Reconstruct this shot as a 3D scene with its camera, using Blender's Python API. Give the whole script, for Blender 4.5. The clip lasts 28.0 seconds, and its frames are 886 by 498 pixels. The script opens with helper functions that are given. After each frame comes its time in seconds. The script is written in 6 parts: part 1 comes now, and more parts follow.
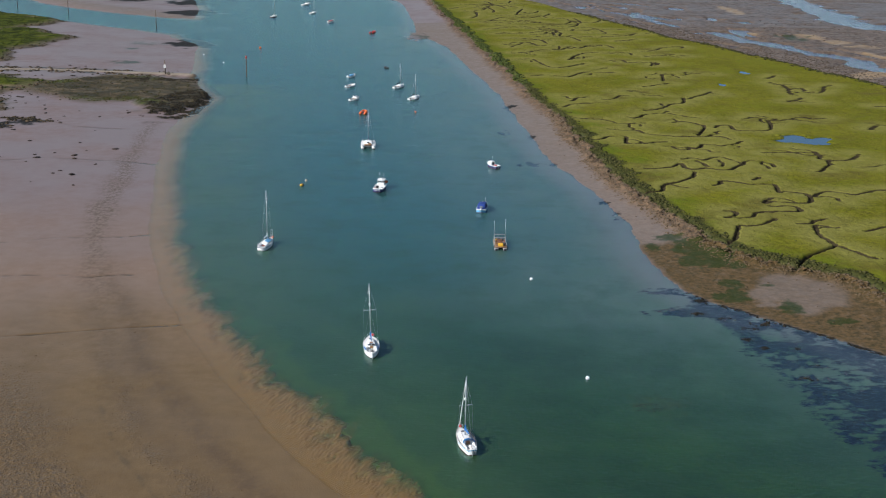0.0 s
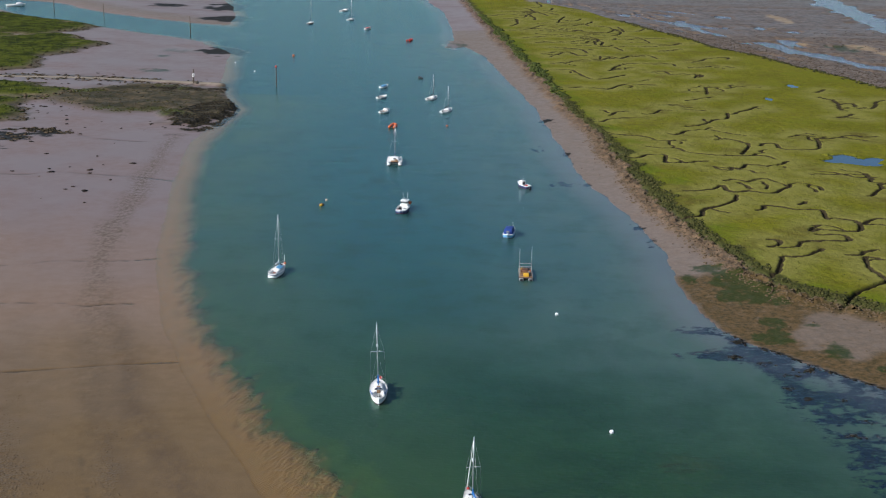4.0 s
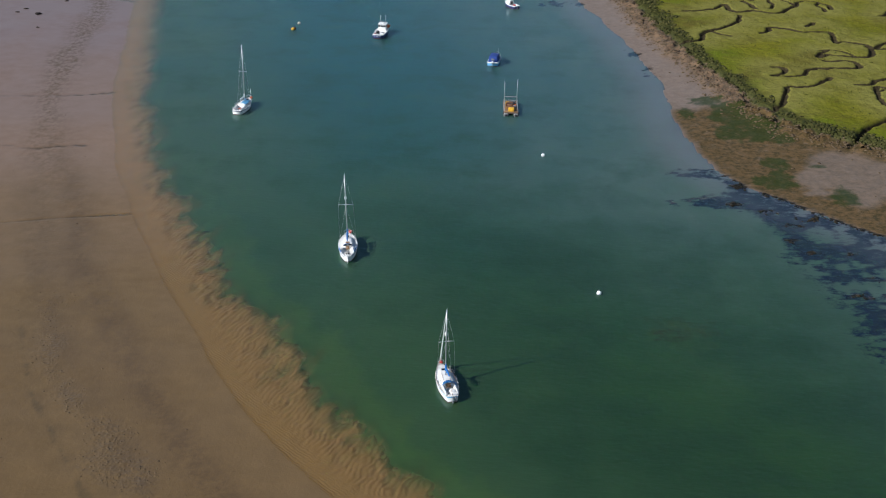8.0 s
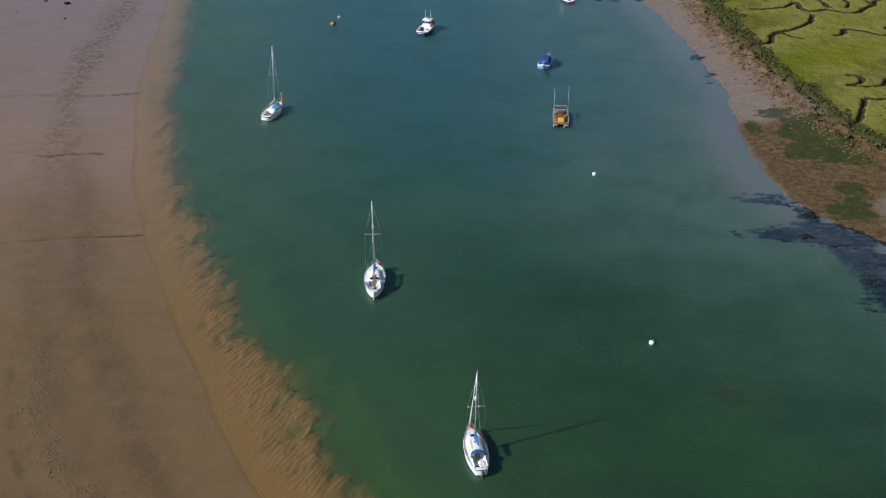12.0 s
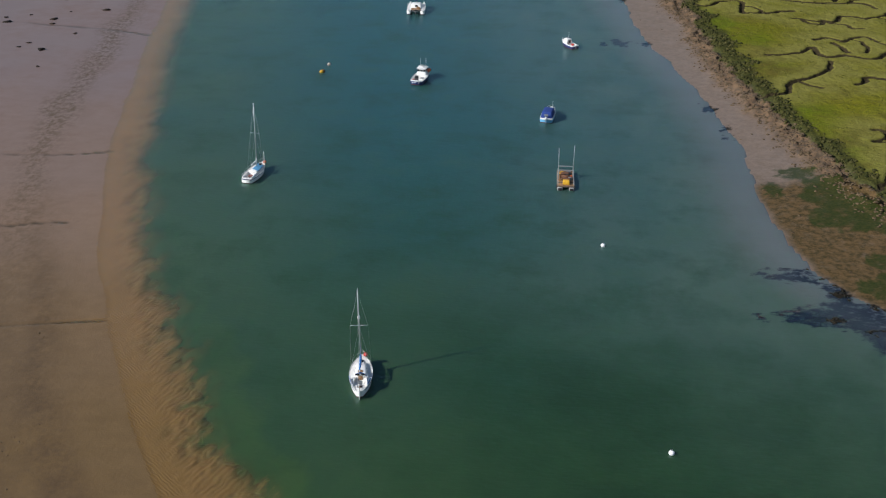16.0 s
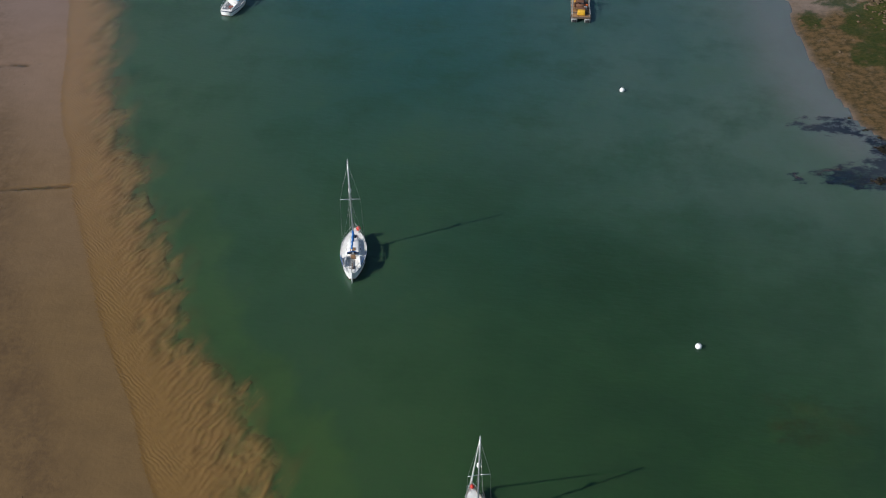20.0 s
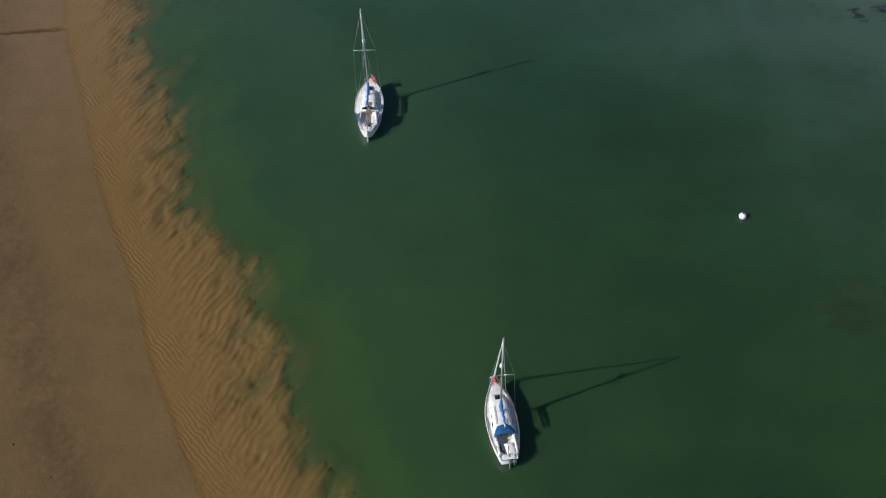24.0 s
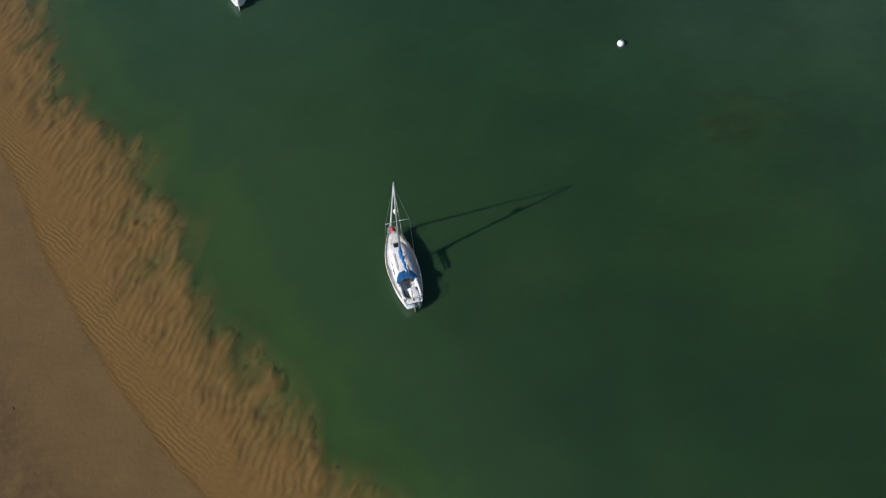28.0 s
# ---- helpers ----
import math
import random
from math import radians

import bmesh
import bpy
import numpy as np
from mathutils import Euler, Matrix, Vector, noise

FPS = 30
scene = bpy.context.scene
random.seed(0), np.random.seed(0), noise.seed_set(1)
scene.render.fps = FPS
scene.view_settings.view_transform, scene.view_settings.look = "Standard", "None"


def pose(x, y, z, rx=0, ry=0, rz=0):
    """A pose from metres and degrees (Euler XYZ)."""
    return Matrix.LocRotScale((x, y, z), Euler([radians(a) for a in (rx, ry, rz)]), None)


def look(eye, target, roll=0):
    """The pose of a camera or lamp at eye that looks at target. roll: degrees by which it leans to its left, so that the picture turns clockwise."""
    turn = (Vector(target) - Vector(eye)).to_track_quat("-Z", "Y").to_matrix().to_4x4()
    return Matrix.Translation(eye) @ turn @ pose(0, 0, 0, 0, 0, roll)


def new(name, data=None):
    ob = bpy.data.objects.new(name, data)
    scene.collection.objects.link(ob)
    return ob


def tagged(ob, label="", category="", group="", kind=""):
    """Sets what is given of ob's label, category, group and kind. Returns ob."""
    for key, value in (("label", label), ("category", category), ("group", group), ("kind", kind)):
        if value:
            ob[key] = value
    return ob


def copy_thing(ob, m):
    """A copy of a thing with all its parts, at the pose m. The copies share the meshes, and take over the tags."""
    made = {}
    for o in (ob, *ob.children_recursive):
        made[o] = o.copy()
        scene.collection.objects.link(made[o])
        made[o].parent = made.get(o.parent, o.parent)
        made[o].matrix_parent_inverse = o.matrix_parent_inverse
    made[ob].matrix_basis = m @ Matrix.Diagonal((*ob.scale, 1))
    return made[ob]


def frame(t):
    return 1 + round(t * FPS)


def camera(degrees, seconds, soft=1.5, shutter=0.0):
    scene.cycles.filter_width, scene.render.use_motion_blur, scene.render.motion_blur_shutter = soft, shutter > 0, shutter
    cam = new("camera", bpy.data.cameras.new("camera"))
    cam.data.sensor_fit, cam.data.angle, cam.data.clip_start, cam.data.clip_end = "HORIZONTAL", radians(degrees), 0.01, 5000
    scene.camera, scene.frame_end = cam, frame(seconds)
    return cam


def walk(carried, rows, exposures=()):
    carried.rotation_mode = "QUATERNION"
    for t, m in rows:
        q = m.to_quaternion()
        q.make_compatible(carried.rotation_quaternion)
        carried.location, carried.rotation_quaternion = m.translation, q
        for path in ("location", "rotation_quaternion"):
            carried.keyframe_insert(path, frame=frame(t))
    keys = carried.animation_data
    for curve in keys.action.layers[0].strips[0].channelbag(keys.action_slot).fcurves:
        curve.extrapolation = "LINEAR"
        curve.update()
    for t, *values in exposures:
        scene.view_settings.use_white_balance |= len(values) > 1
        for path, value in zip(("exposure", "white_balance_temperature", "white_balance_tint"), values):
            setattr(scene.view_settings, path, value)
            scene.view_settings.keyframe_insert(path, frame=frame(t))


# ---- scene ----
# the camera: a drone that flies up the river, then stops and tilts down
PATH = [
    (0, 2.20, -0.69, 75.03, 0.385, -16.439, 0.823),
    (0.1, 2.39, -0.28, 75.04, 1.047, -16.436, 0.833),
    (0.2, 2.58, 0.13, 75.06, 1.803, -16.434, 0.843),
    (0.3, 2.77, 0.54, 75.07, 2.441, -16.432, 0.852),
    (0.4, 2.96, 0.95, 75.09, 2.678, -16.430, 0.862),
    (0.5, 3.15, 1.36, 75.10, 2.749, -16.427, 0.872),
    (1, 4.03, 3.48, 75.19, 2.711, -16.384, 0.842),
    (1.5, 4.78, 5.56, 75.15, 2.665, -16.325, 0.841),
    (2, 5.33, 7.70, 75.20, 2.622, -16.282, 0.804),
    (2.5, 5.78, 9.79, 75.23, 2.596, -16.225, 0.882),
    (4.5, 6.81, 18.16, 75.90, 2.546, -16.432, 0.963),
    (5, 6.89, 20.40, 75.94, 2.461, -17.620, 0.974),
    (5.5, 6.97, 22.76, 76.02, 2.359, -18.917, 0.931),
    (6, 7.17, 24.90, 76.01, 2.283, -20.202, 0.971),
    (6.5, 7.52, 27.11, 76.17, 2.263, -21.515, 0.894),
    (7, 7.87, 29.21, 76.29, 2.220, -22.847, 0.903),
    (7.5, 8.20, 31.49, 76.34, 2.156, -24.153, 0.935),
    (8, 8.66, 33.63, 76.45, 2.119, -25.489, 0.849),
    (8.5, 9.02, 35.73, 76.54, 2.065, -26.777, 0.787),
    (9, 9.31, 37.93, 76.67, 2.011, -27.043, 0.797),
    (9.5, 9.59, 40.44, 76.79, 1.961, -27.039, 0.792),
    (9.7, 9.60, 41.34, 76.73, 1.961, -26.999, 0.787),
    (10, 9.62, 42.69, 76.63, 2.806, -26.938, 0.779),
    (10.4, 9.72, 44.63, 76.63, 4.599, -26.892, 0.733),
    (10.5, 9.74, 45.11, 76.63, 4.843, -26.880, 0.722),
    (11, 9.92, 47.49, 76.52, 4.963, -26.802, 0.761),
    (11.5, 10.00, 49.94, 76.42, 4.953, -26.722, 0.819),
    (13.5, 9.62, 59.22, 76.36, 4.854, -26.656, 0.912),
    (14, 9.44, 61.49, 76.47, 4.836, -26.343, 0.874),
    (14.5, 9.19, 63.77, 76.43, 4.809, -25.616, 0.890),
    (15, 9.08, 66.07, 76.43, 4.831, -24.958, 0.845),
    (15.5, 9.13, 68.28, 76.39, 4.890, -24.958, 0.841),
    (16, 8.92, 70.56, 76.54, 4.894, -25.681, 0.817),
    (16.5, 8.69, 72.83, 76.63, 4.874, -26.965, 0.906),
    (17, 8.57, 75.00, 76.58, 4.880, -28.191, 0.963),
    (17.5, 8.43, 77.26, 76.44, 4.897, -29.383, 0.923),
    (18, 8.23, 79.52, 76.38, 4.903, -30.611, 0.812),
    (18.5, 8.28, 81.80, 76.40, 5.012, -31.851, 0.623),
    (19, 8.02, 84.13, 76.46, 4.997, -33.138, 0.531),
    (19.5, 7.75, 86.59, 76.64, 4.967, -34.511, 0.551),
    (20, 7.56, 88.90, 76.82, 4.994, -35.807, 0.486),
    (20.5, 7.74, 91.36, 76.93, 5.209, -37.101, 0.312),
    (22.5, 7.13, 100.61, 77.48, 5.344, -42.083, -0.074),
    (23, 7.00, 101.64, 77.59, 6.013, -43.587, -0.279),
    (23.5, 7.15, 101.54, 77.44, 6.601, -44.895, -0.735),
    (24, 7.26, 101.30, 77.27, 7.041, -46.280, -0.990),
    (24.5, 7.43, 100.97, 77.12, 7.412, -47.582, -1.317),
    (25, 7.54, 100.77, 76.89, 7.712, -48.989, -1.601),
    (25.5, 7.67, 100.46, 76.70, 7.856, -50.330, -1.647),
    (26, 7.90, 100.11, 76.37, 7.479, -51.579, -1.901),
    (26.5, 7.82, 99.87, 75.96, 6.716, -51.786, -2.133),
    (27, 8.00, 99.53, 75.71, 6.684, -51.674, -2.473),
    (27.5, 8.52, 99.15, 75.47, 4.678, -51.603, -2.947),
    (28, 9.09, 98.97, 75.31, 1.137, -51.662, -3.183),
]


def aim(x, y, z, yaw, pitch, roll):
    a, b = radians(yaw), radians(pitch)
    return look((x, y, z), (x - math.sin(a) * math.cos(b), y + math.cos(a) * math.cos(b), z + math.sin(b)), roll)


cam = camera(40.0, 28.0, 1.1)
walk(cam, [(t, aim(*row)) for t, *row in PATH], [(0.0, 0.37, 6300, 10), (7.0, 0.30, 6200, 10), (11.0, 0.25, 6230, 10), (16.0, 0.15, 6430, 10), (23.0, 0.01, 6500, 10), (28.0, -0.03, 6500, 10)])

# ---- light: afternoon sun from the near bank, clear sky with thin haze ----
SUN_ELEVATION, SUN_TURN = radians(32), radians(240.6)
world = bpy.data.worlds.new("sky")
scene.world = world
world.use_nodes = True
_n = world.node_tree.nodes
_sky = _n.new("ShaderNodeTexSky")
_sky.sky_type, _sky.sun_disc = "NISHITA", False
_sky.sun_elevation, _sky.sun_rotation = SUN_ELEVATION, SUN_TURN
_sky.air_density, _sky.dust_density, _sky.ozone_density = 1.0, 0.3, 2.0
world.node_tree.links.new(_sky.outputs[0], _n["Background"].inputs[0])
_n["Background"].inputs[1].default_value = 0.072
sun = new("sun", bpy.data.lights.new("sun", "SUN"))
sun.data.energy, sun.data.angle, sun.data.color = 5.0, radians(0.53), (1.0, 0.97, 0.97)
_d = Vector((math.sin(SUN_TURN) * math.cos(SUN_ELEVATION), math.cos(SUN_TURN) * math.cos(SUN_ELEVATION), math.sin(SUN_ELEVATION)))
sun.matrix_world = look(_d * 400 + Vector((0, 200, 0)), (0, 200, 0))


# ---- materials ----
class Nodes:
    """A small writer of node trees."""

    def __init__(self, name):
        self.mat = bpy.data.materials.new(name)
        self.mat.use_nodes = True
        self.tree = self.mat.node_tree
        self.tree.nodes.clear()
        self.out = self.tree.nodes.new("ShaderNodeOutputMaterial")
        self.geo = None

    def node(self, kind, *links, **values):
        n = self.tree.nodes.new("ShaderNode" + kind)
        for key, value in values.items():
            setattr(n, key, value)
        for slot, value in links:
            if hasattr(value, "is_linked") or hasattr(value, "links"):
                self.tree.links.new(value, n.inputs[slot])
            else:
                n.inputs[slot].default_value = value
        return n

    def place(self):
        if self.geo is None:
            self.geo = self.node("NewGeometry")
        return self.geo.outputs["Position"]

    def noise(self, scale, detail=4.0, rough=0.55, vector=None, stretch=None):
        v = vector or self.place()
        if stretch:
            v = self.node("VectorMath", (0, v), (1, stretch), operation="MULTIPLY").outputs[0]
        return self.node("TexNoise", ("Vector", v), ("Scale", scale), ("Detail", detail), ("Roughness", rough)).outputs["Fac"]

    def ramp(self, fac, lo, hi):
        return self.node("MapRange", (0, fac), (1, lo), (2, hi), (3, 0.0), (4, 1.0), clamp=True).outputs[0]

    def mix(self, fac, a, b, blend="MIX"):
        n = self.tree.nodes.new("ShaderNodeMix")
        n.data_type, n.blend_type = "RGBA", blend
        for slot, value in ((0, fac), (6, a), (7, b)):
            if isinstance(value, bpy.types.NodeSocket):
                self.tree.links.new(value, n.inputs[slot])
            else:
                n.inputs[slot].default_value = (*value, 1.0) if isinstance(value, tuple) else value
        return n.outputs[2]

    def maths(self, op, a, b=0.0, c=0.0):
        n = self.tree.nodes.new("ShaderNodeMath")
        n.operation = op
        for slot, value in enumerate((a, b, c)):
            if isinstance(value, bpy.types.NodeSocket):
                self.tree.links.new(value, n.inputs[slot])
            else:
                n.inputs[slot].default_value = value
        return n.outputs[0]

    def attr(self, name):
        return self.node("Attribute", attribute_name=name).outputs["Fac"]

    def bump(self, height, strength=0.5, distance=0.1):
        return self.node("Bump", ("Height", height), ("Strength", strength), ("Distance", distance)).outputs[0]

    def finish(self, shader):
        self.tree.links.new(shader, self.out.inputs[0])
        return self.mat

    def surface(self, colour, rough=0.5, normal=None, metal=0.0, spec=0.5, **more):
        n = self.tree.nodes.new("ShaderNodeBsdfPrincipled")
        pairs = [("Base Color", colour), ("Roughness", rough), ("Metallic", metal), ("Specular IOR Level", spec), ("Normal", normal)]
        for slot, value in pairs + list(more.items()):
            if value is None:
                continue
            if isinstance(value, bpy.types.NodeSocket):
                self.tree.links.new(value, n.inputs[slot])
            else:
                n.inputs[slot].default_value = (*value, 1.0) if isinstance(value, tuple) else value
        return n.outputs[0]


def paint(name, colour, rough=0.4, dirt=0.25, scale=3.0, metal=0.0):
    """Painted or plain stuff with blotches and streaks of dirt."""
    k = Nodes(name)
    co = k.node("TexCoord").outputs["Object"]
    n = k.ramp(k.noise(scale, 5.0, 0.6, co), 0.35, 0.75)
    fine = k.noise(scale * 9, 3.0, 0.6, co)
    dark = tuple(c * (1 - dirt) * (0.95, 0.92, 0.85)[i] for i, c in enumerate(colour))
    c = k.mix(n, colour, dark)
    r = k.maths("MULTIPLY_ADD", fine, 0.25, rough - 0.1)
    return k.finish(k.surface(c, r, k.bump(fine, 0.15, 0.01), metal))


GELCOAT = paint("white_gelcoat", (0.82, 0.82, 0.80), 0.3, 0.12)
DECK = paint("deck_paint", (0.74, 0.74, 0.71), 0.55, 0.18)
NAVY = paint("navy_paint", (0.02, 0.035, 0.12), 0.35)
BLUE = paint("blue_canvas", (0.015, 0.15, 0.45), 0.8, 0.3)
SKYBLUE = paint("light_blue_paint", (0.13, 0.38, 0.62), 0.45)
RED = paint("red_rubber", (0.55, 0.035, 0.02), 0.5)
ORANGE = paint("orange_plastic", (0.72, 0.14, 0.03), 0.5)
YELLOW = paint("yellow_paint", (0.75, 0.42, 0.03), 0.5, 0.35)
ALLOY = paint("grey_alloy", (0.52, 0.53, 0.55), 0.35, 0.2, 3.0, 0.6)
STEEL = paint("galvanised_steel", (0.42, 0.42, 0.41), 0.5, 0.3, 4.0, 0.5)
WIRE = paint("rigging_wire", (0.5, 0.5, 0.5), 0.4, 0.1, 3.0, 0.7)
GLASS = paint("dark_window", (0.015, 0.02, 0.025), 0.08, 0.1)
BLACK = paint("black_rubber", (0.02, 0.02, 0.022), 0.6, 0.2)
GREY = paint("grey_rubber", (0.16, 0.17, 0.18), 0.6, 0.2)
TEAK = paint("teak_boards", (0.30, 0.17, 0.08), 0.6, 0.35, 6.0)
RUST = paint("rusty_iron", (0.16, 0.07, 0.035), 0.85, 0.5, 5.0)
WHITE = paint("white_plastic", (0.85, 0.85, 0.83), 0.45, 0.1)
WOOD = paint("weathered_timber", (0.11, 0.08, 0.055), 0.85, 0.4, 2.0)
FOUL = paint("antifouling", (0.10, 0.03, 0.025), 0.7, 0.3)

# ---- the plan: banks of the river as x over y ----
LEFT = ((60, 60), (100, 26), (120, 5), (137, -9), (146, -15), (156, -21), (165, -26), (174, -31), (185, -37), (198, -43), (210, -48),
        (228, -55), (250, -62), (278, -69.5), (295, -73), (314, -77.5), (340, -82), (363, -86.5), (385, -89), (400, -89.5), (423, -90), (436, -89), (446, -90), (462, -98),
        (482, -103), (510, -108), (560, -116), (601, -124), (635, -146), (700, -152), (737, -153), (780, -160), (850, -178), (1000, -230), (1500, -300))
RIGHT = ((60, 210), (120, 150), (170, 96), (191, 77), (199, 72), (206, 65), (214, 58), (222, 50.5), (228, 47), (238, 45), (257, 43.2),
         (275, 44.5), (289, 42.5), (314, 38), (339, 32), (358, 29), (381, 27), (401, 25), (436, 22), (461, 20), (525, 10), (609, -2), (667, -19), (720, -22),
         (830, -32), (917, -49), (1000, -60), (1500, -120))
CLIFF = ((60, 270), (120, 210), (190, 120), (220, 88), (236, 81), (240, 75), (247, 66), (256, 62), (265, 60), (276, 56), (294, 52), (302, 50),
         (323, 47.5), (346, 45), (393, 40.8), (449, 33), (535, 23), (648, 9), (908, -20), (1000, -32), (1500, -90))
BACK = ((60, 420), (300, 260), (490, 177), (511, 170), (530, 162), (558, 154), (589, 143), (629, 130), (652, 117), (689, 109), (787, 78), (846, 62), (930, 20), (1000, -20), (1500, -80))
FAR = 5000.0


def lattice(ix, iy, seed):
    h = (ix.astype(np.int64) * 374761393 + iy.astype(np.int64) * 668265263 + seed * 1442695041) & 0x7FFFFFFF
    h = ((h ^ (h >> 13)) * 1274126177) & 0x7FFFFFFF
    return ((h ^ (h >> 16)) & 0xFFFF) / 65535.0


def grain(x, y, size, seed=0, octaves=3):
    """Smooth value noise from 0 to 1 at that size in metres."""
    out, weight, total = 0.0, 1.0, 0.0
    for o in range(octaves):
        u, v = x / size * 2**o + 17.3 * o, y / size * 2**o - 9.1 * o
        iu, iv = np.floor(u), np.floor(v)
        fu, fv = u - iu, v - iv
        fu, fv = fu * fu * (3 - 2 * fu), fv * fv * (3 - 2 * fv)
        a, b = lattice(iu, iv, seed + o), lattice(iu + 1, iv, seed + o)
        c, d = lattice(iu, iv + 1, seed + o), lattice(iu + 1, iv + 1, seed + o)
        out = out + weight * (a * (1 - fu) * (1 - fv) + b * fu * (1 - fv) + c * (1 - fu) * fv + d * fu * fv)
        total, weight = total + weight, weight * 0.5
    return out / total


def step(v, lo, hi):
    t = np.clip((v - lo) / (hi - lo), 0, 1)
    return t * t * (3 - 2 * t)


def bank(line, y):
    """The bank's x at y, and how much of a step in x counts across the bank."""
    py, px = np.array(line).T
    at = np.interp(y, py, px)
    at = (np.interp(y - 4, py, px) + 2 * at + np.interp(y + 4, py, px)) / 4
    slope = (np.interp(y + 8, py, px) - np.interp(y - 8, py, px)) / 16
    return at, 1 / np.sqrt(1 + slope**2)


def smooth_line(points, n=12):
    """A rounded path through a few points."""
    p = [points[0], *points, points[-1]]
    out = []
    for a, b, c, d in zip(p, p[1:], p[2:], p[3:]):
        for i in range(n):
            t = i / n
            out.append([0.5 * (2 * b[k] + (c[k] - a[k]) * t + (2 * a[k] - 5 * b[k] + 4 * c[k] - d[k]) * t * t + (3 * b[k] - a[k] - 3 * c[k] + d[k]) * t**3) for k in (0, 1)])
    return np.array(out + [points[-1]])


def near_line(x, y, line, reach):
    """How far each place lies from a path, where nearer than reach."""
    best = np.full(x.shape, 1e9)
    lo, hi = line.min(0) - reach, line.max(0) + reach
    j = np.where((x > lo[0]) & (x < hi[0]) & (y > lo[1]) & (y < hi[1]))
    u, v, near = x[j], y[j], best[j]
    for (ax, ay), (bx, by) in zip(line[:-1], line[1:]):
        k = np.flatnonzero((u > min(ax, bx) - reach) & (u < max(ax, bx) + reach) & (v > min(ay, by) - reach) & (v < max(ay, by) + reach))
        if len(k) == 0:
            continue
        dx, dy = bx - ax, by - ay
        t = np.clip(((u[k] - ax) * dx + (v[k] - ay) * dy) / (dx * dx + dy * dy + 1e-9), 0, 1)
        near[k] = np.minimum(near[k], np.hypot(u[k] - ax - t * dx, v[k] - ay - t * dy))
    best[j] = near
    return best


def oval(x, y, cx, cy, rx, ry, seed=0, ragged=0.5):
    """1 inside a ragged oval, 0 outside."""
    out = np.zeros(x.shape)
    j = np.where((np.abs(x - cx) < rx * 2.2) & (np.abs(y - cy) < ry * 2.2))
    u, v = x[j], y[j]
    r = np.hypot((u - cx) / rx, (v - cy) / ry) + ragged * (grain(u, v, min(rx, ry) * 0.7, seed + 50) - 0.5) * 2
    out[j] = 1 - step(r, 0.75, 1.1)
    return out

# creeks that wind through the salt marsh, each a few turning points
CREEKS_FAR = [
    ((17.8, 676), (30.4, 687), (42.7, 685), (54.5, 676), (62.7, 678), (72.8, 677), (81.6, 683), (84.8, 667)), ((50.4, 660), (55, 670), (55.4, 653)),
    ((30.4, 599), (35.6, 614), (40.4, 619), (43.6, 609), (49.8, 606), (58.8, 604), (63.6, 598), (69.3, 610), (75.8, 611)),
    ((29.6, 576), (38.6, 582), (45.2, 590), (54.3, 593), (59.7, 604)), ((64, 602), (69.8, 606), (78.6, 611), (81, 601)),
    ((54.8, 555), (60.7, 574), (67.4, 582), (76, 580), (85.3, 585), (86.2, 576)), ((54.8, 555), (60.7, 565), (66.7, 566)),
    ((28.8, 554), (36.5, 557), (40.1, 547), (44, 531), (49.6, 530), (56.7, 539), (60.4, 544)), ((73.1, 555), (79, 556), (80.6, 549), (87.1, 552)),
]
CREEKS_EDGE = [
    ((64.6, 526), (69.6, 532)), ((34.6, 503), (41.6, 506), (46.7, 503), (50.5, 503), (55, 512), (59.4, 517), (70.2, 516)), ((65.7, 466), (70.2, 469), (75.4, 468)),
    ((45.6, 442), (48.8, 449), (53.1, 451)), ((41.2, 429), (45.6, 435), (53.8, 438)), ((57.3, 446), (61.6, 448), (65, 455), (68.5, 455)),
    ((42.6, 406), (48.7, 406), (54.4, 402), (57.5, 398), (65.9, 400)), ((62, 410), (64.4, 409), (67.9, 415)), ((52.8, 388), (57.3, 386), (61.8, 386), (63.4, 383)),
    ((44.2, 371), (48.2, 371), (52.6, 376), (56.6, 376), (55.5, 366), (59.1, 365), (61.1, 365)),
]
CREEKS_BACK = [
    ((92.8, 590), (99.7, 594), (105, 605), (114.9, 610), (114.8, 605)), ((90.2, 571), (97.3, 573), (105.1, 579), (112.3, 576)),
    ((87.1, 549), (92.3, 551), (94.2, 547), (90.9, 542)), ((84.9, 512), (89.7, 513), (98.7, 512), (103.3, 516), (111.7, 516)), ((89.9, 512), (87.6, 495)),
    ((77.1, 478), (82, 482), (88.7, 488), (90.2, 488)), ((74.3, 458), (78.2, 457), (80.8, 456)),
    ((69.5, 424), (76.5, 428), (80.5, 437), (86, 442), (88, 452), (88.7, 450), (96.9, 460), (102.3, 468)),
    ((68.4, 416), (72.3, 418), (77.4, 418), (80.4, 414), (86.4, 410)),
]
CREEKS_POOL = [
    ((75.7, 401), (79.7, 403), (83.1, 398), (85, 396), (83, 388), (80.7, 382), (79.9, 378)),
    ((63.5, 382), (68.8, 379), (74.2, 377), (80.3, 377), (86.6, 378), (88.6, 374)), ((88, 393), (90.6, 397), (93.5, 397), (93.4, 391)),
    ((92.8, 391), (95.3, 389), (100.5, 389), (106, 392), (108.4, 405), (108.6, 408), (113.6, 409), (122.2, 414), (125.3, 412), (129.6, 414)),
    ((100.9, 410), (106.2, 413), (109.2, 410)), ((132.7, 506), (137.3, 514)), ((130.9, 494), (133.7, 488), (134, 479), (132.2, 468), (132.7, 462)),
    ((133.7, 477), (139.5, 480), (139.4, 470), (144.5, 470), (149.8, 484), (154.6, 491)), ((126.2, 448), (130.7, 452), (133.9, 457)),
]
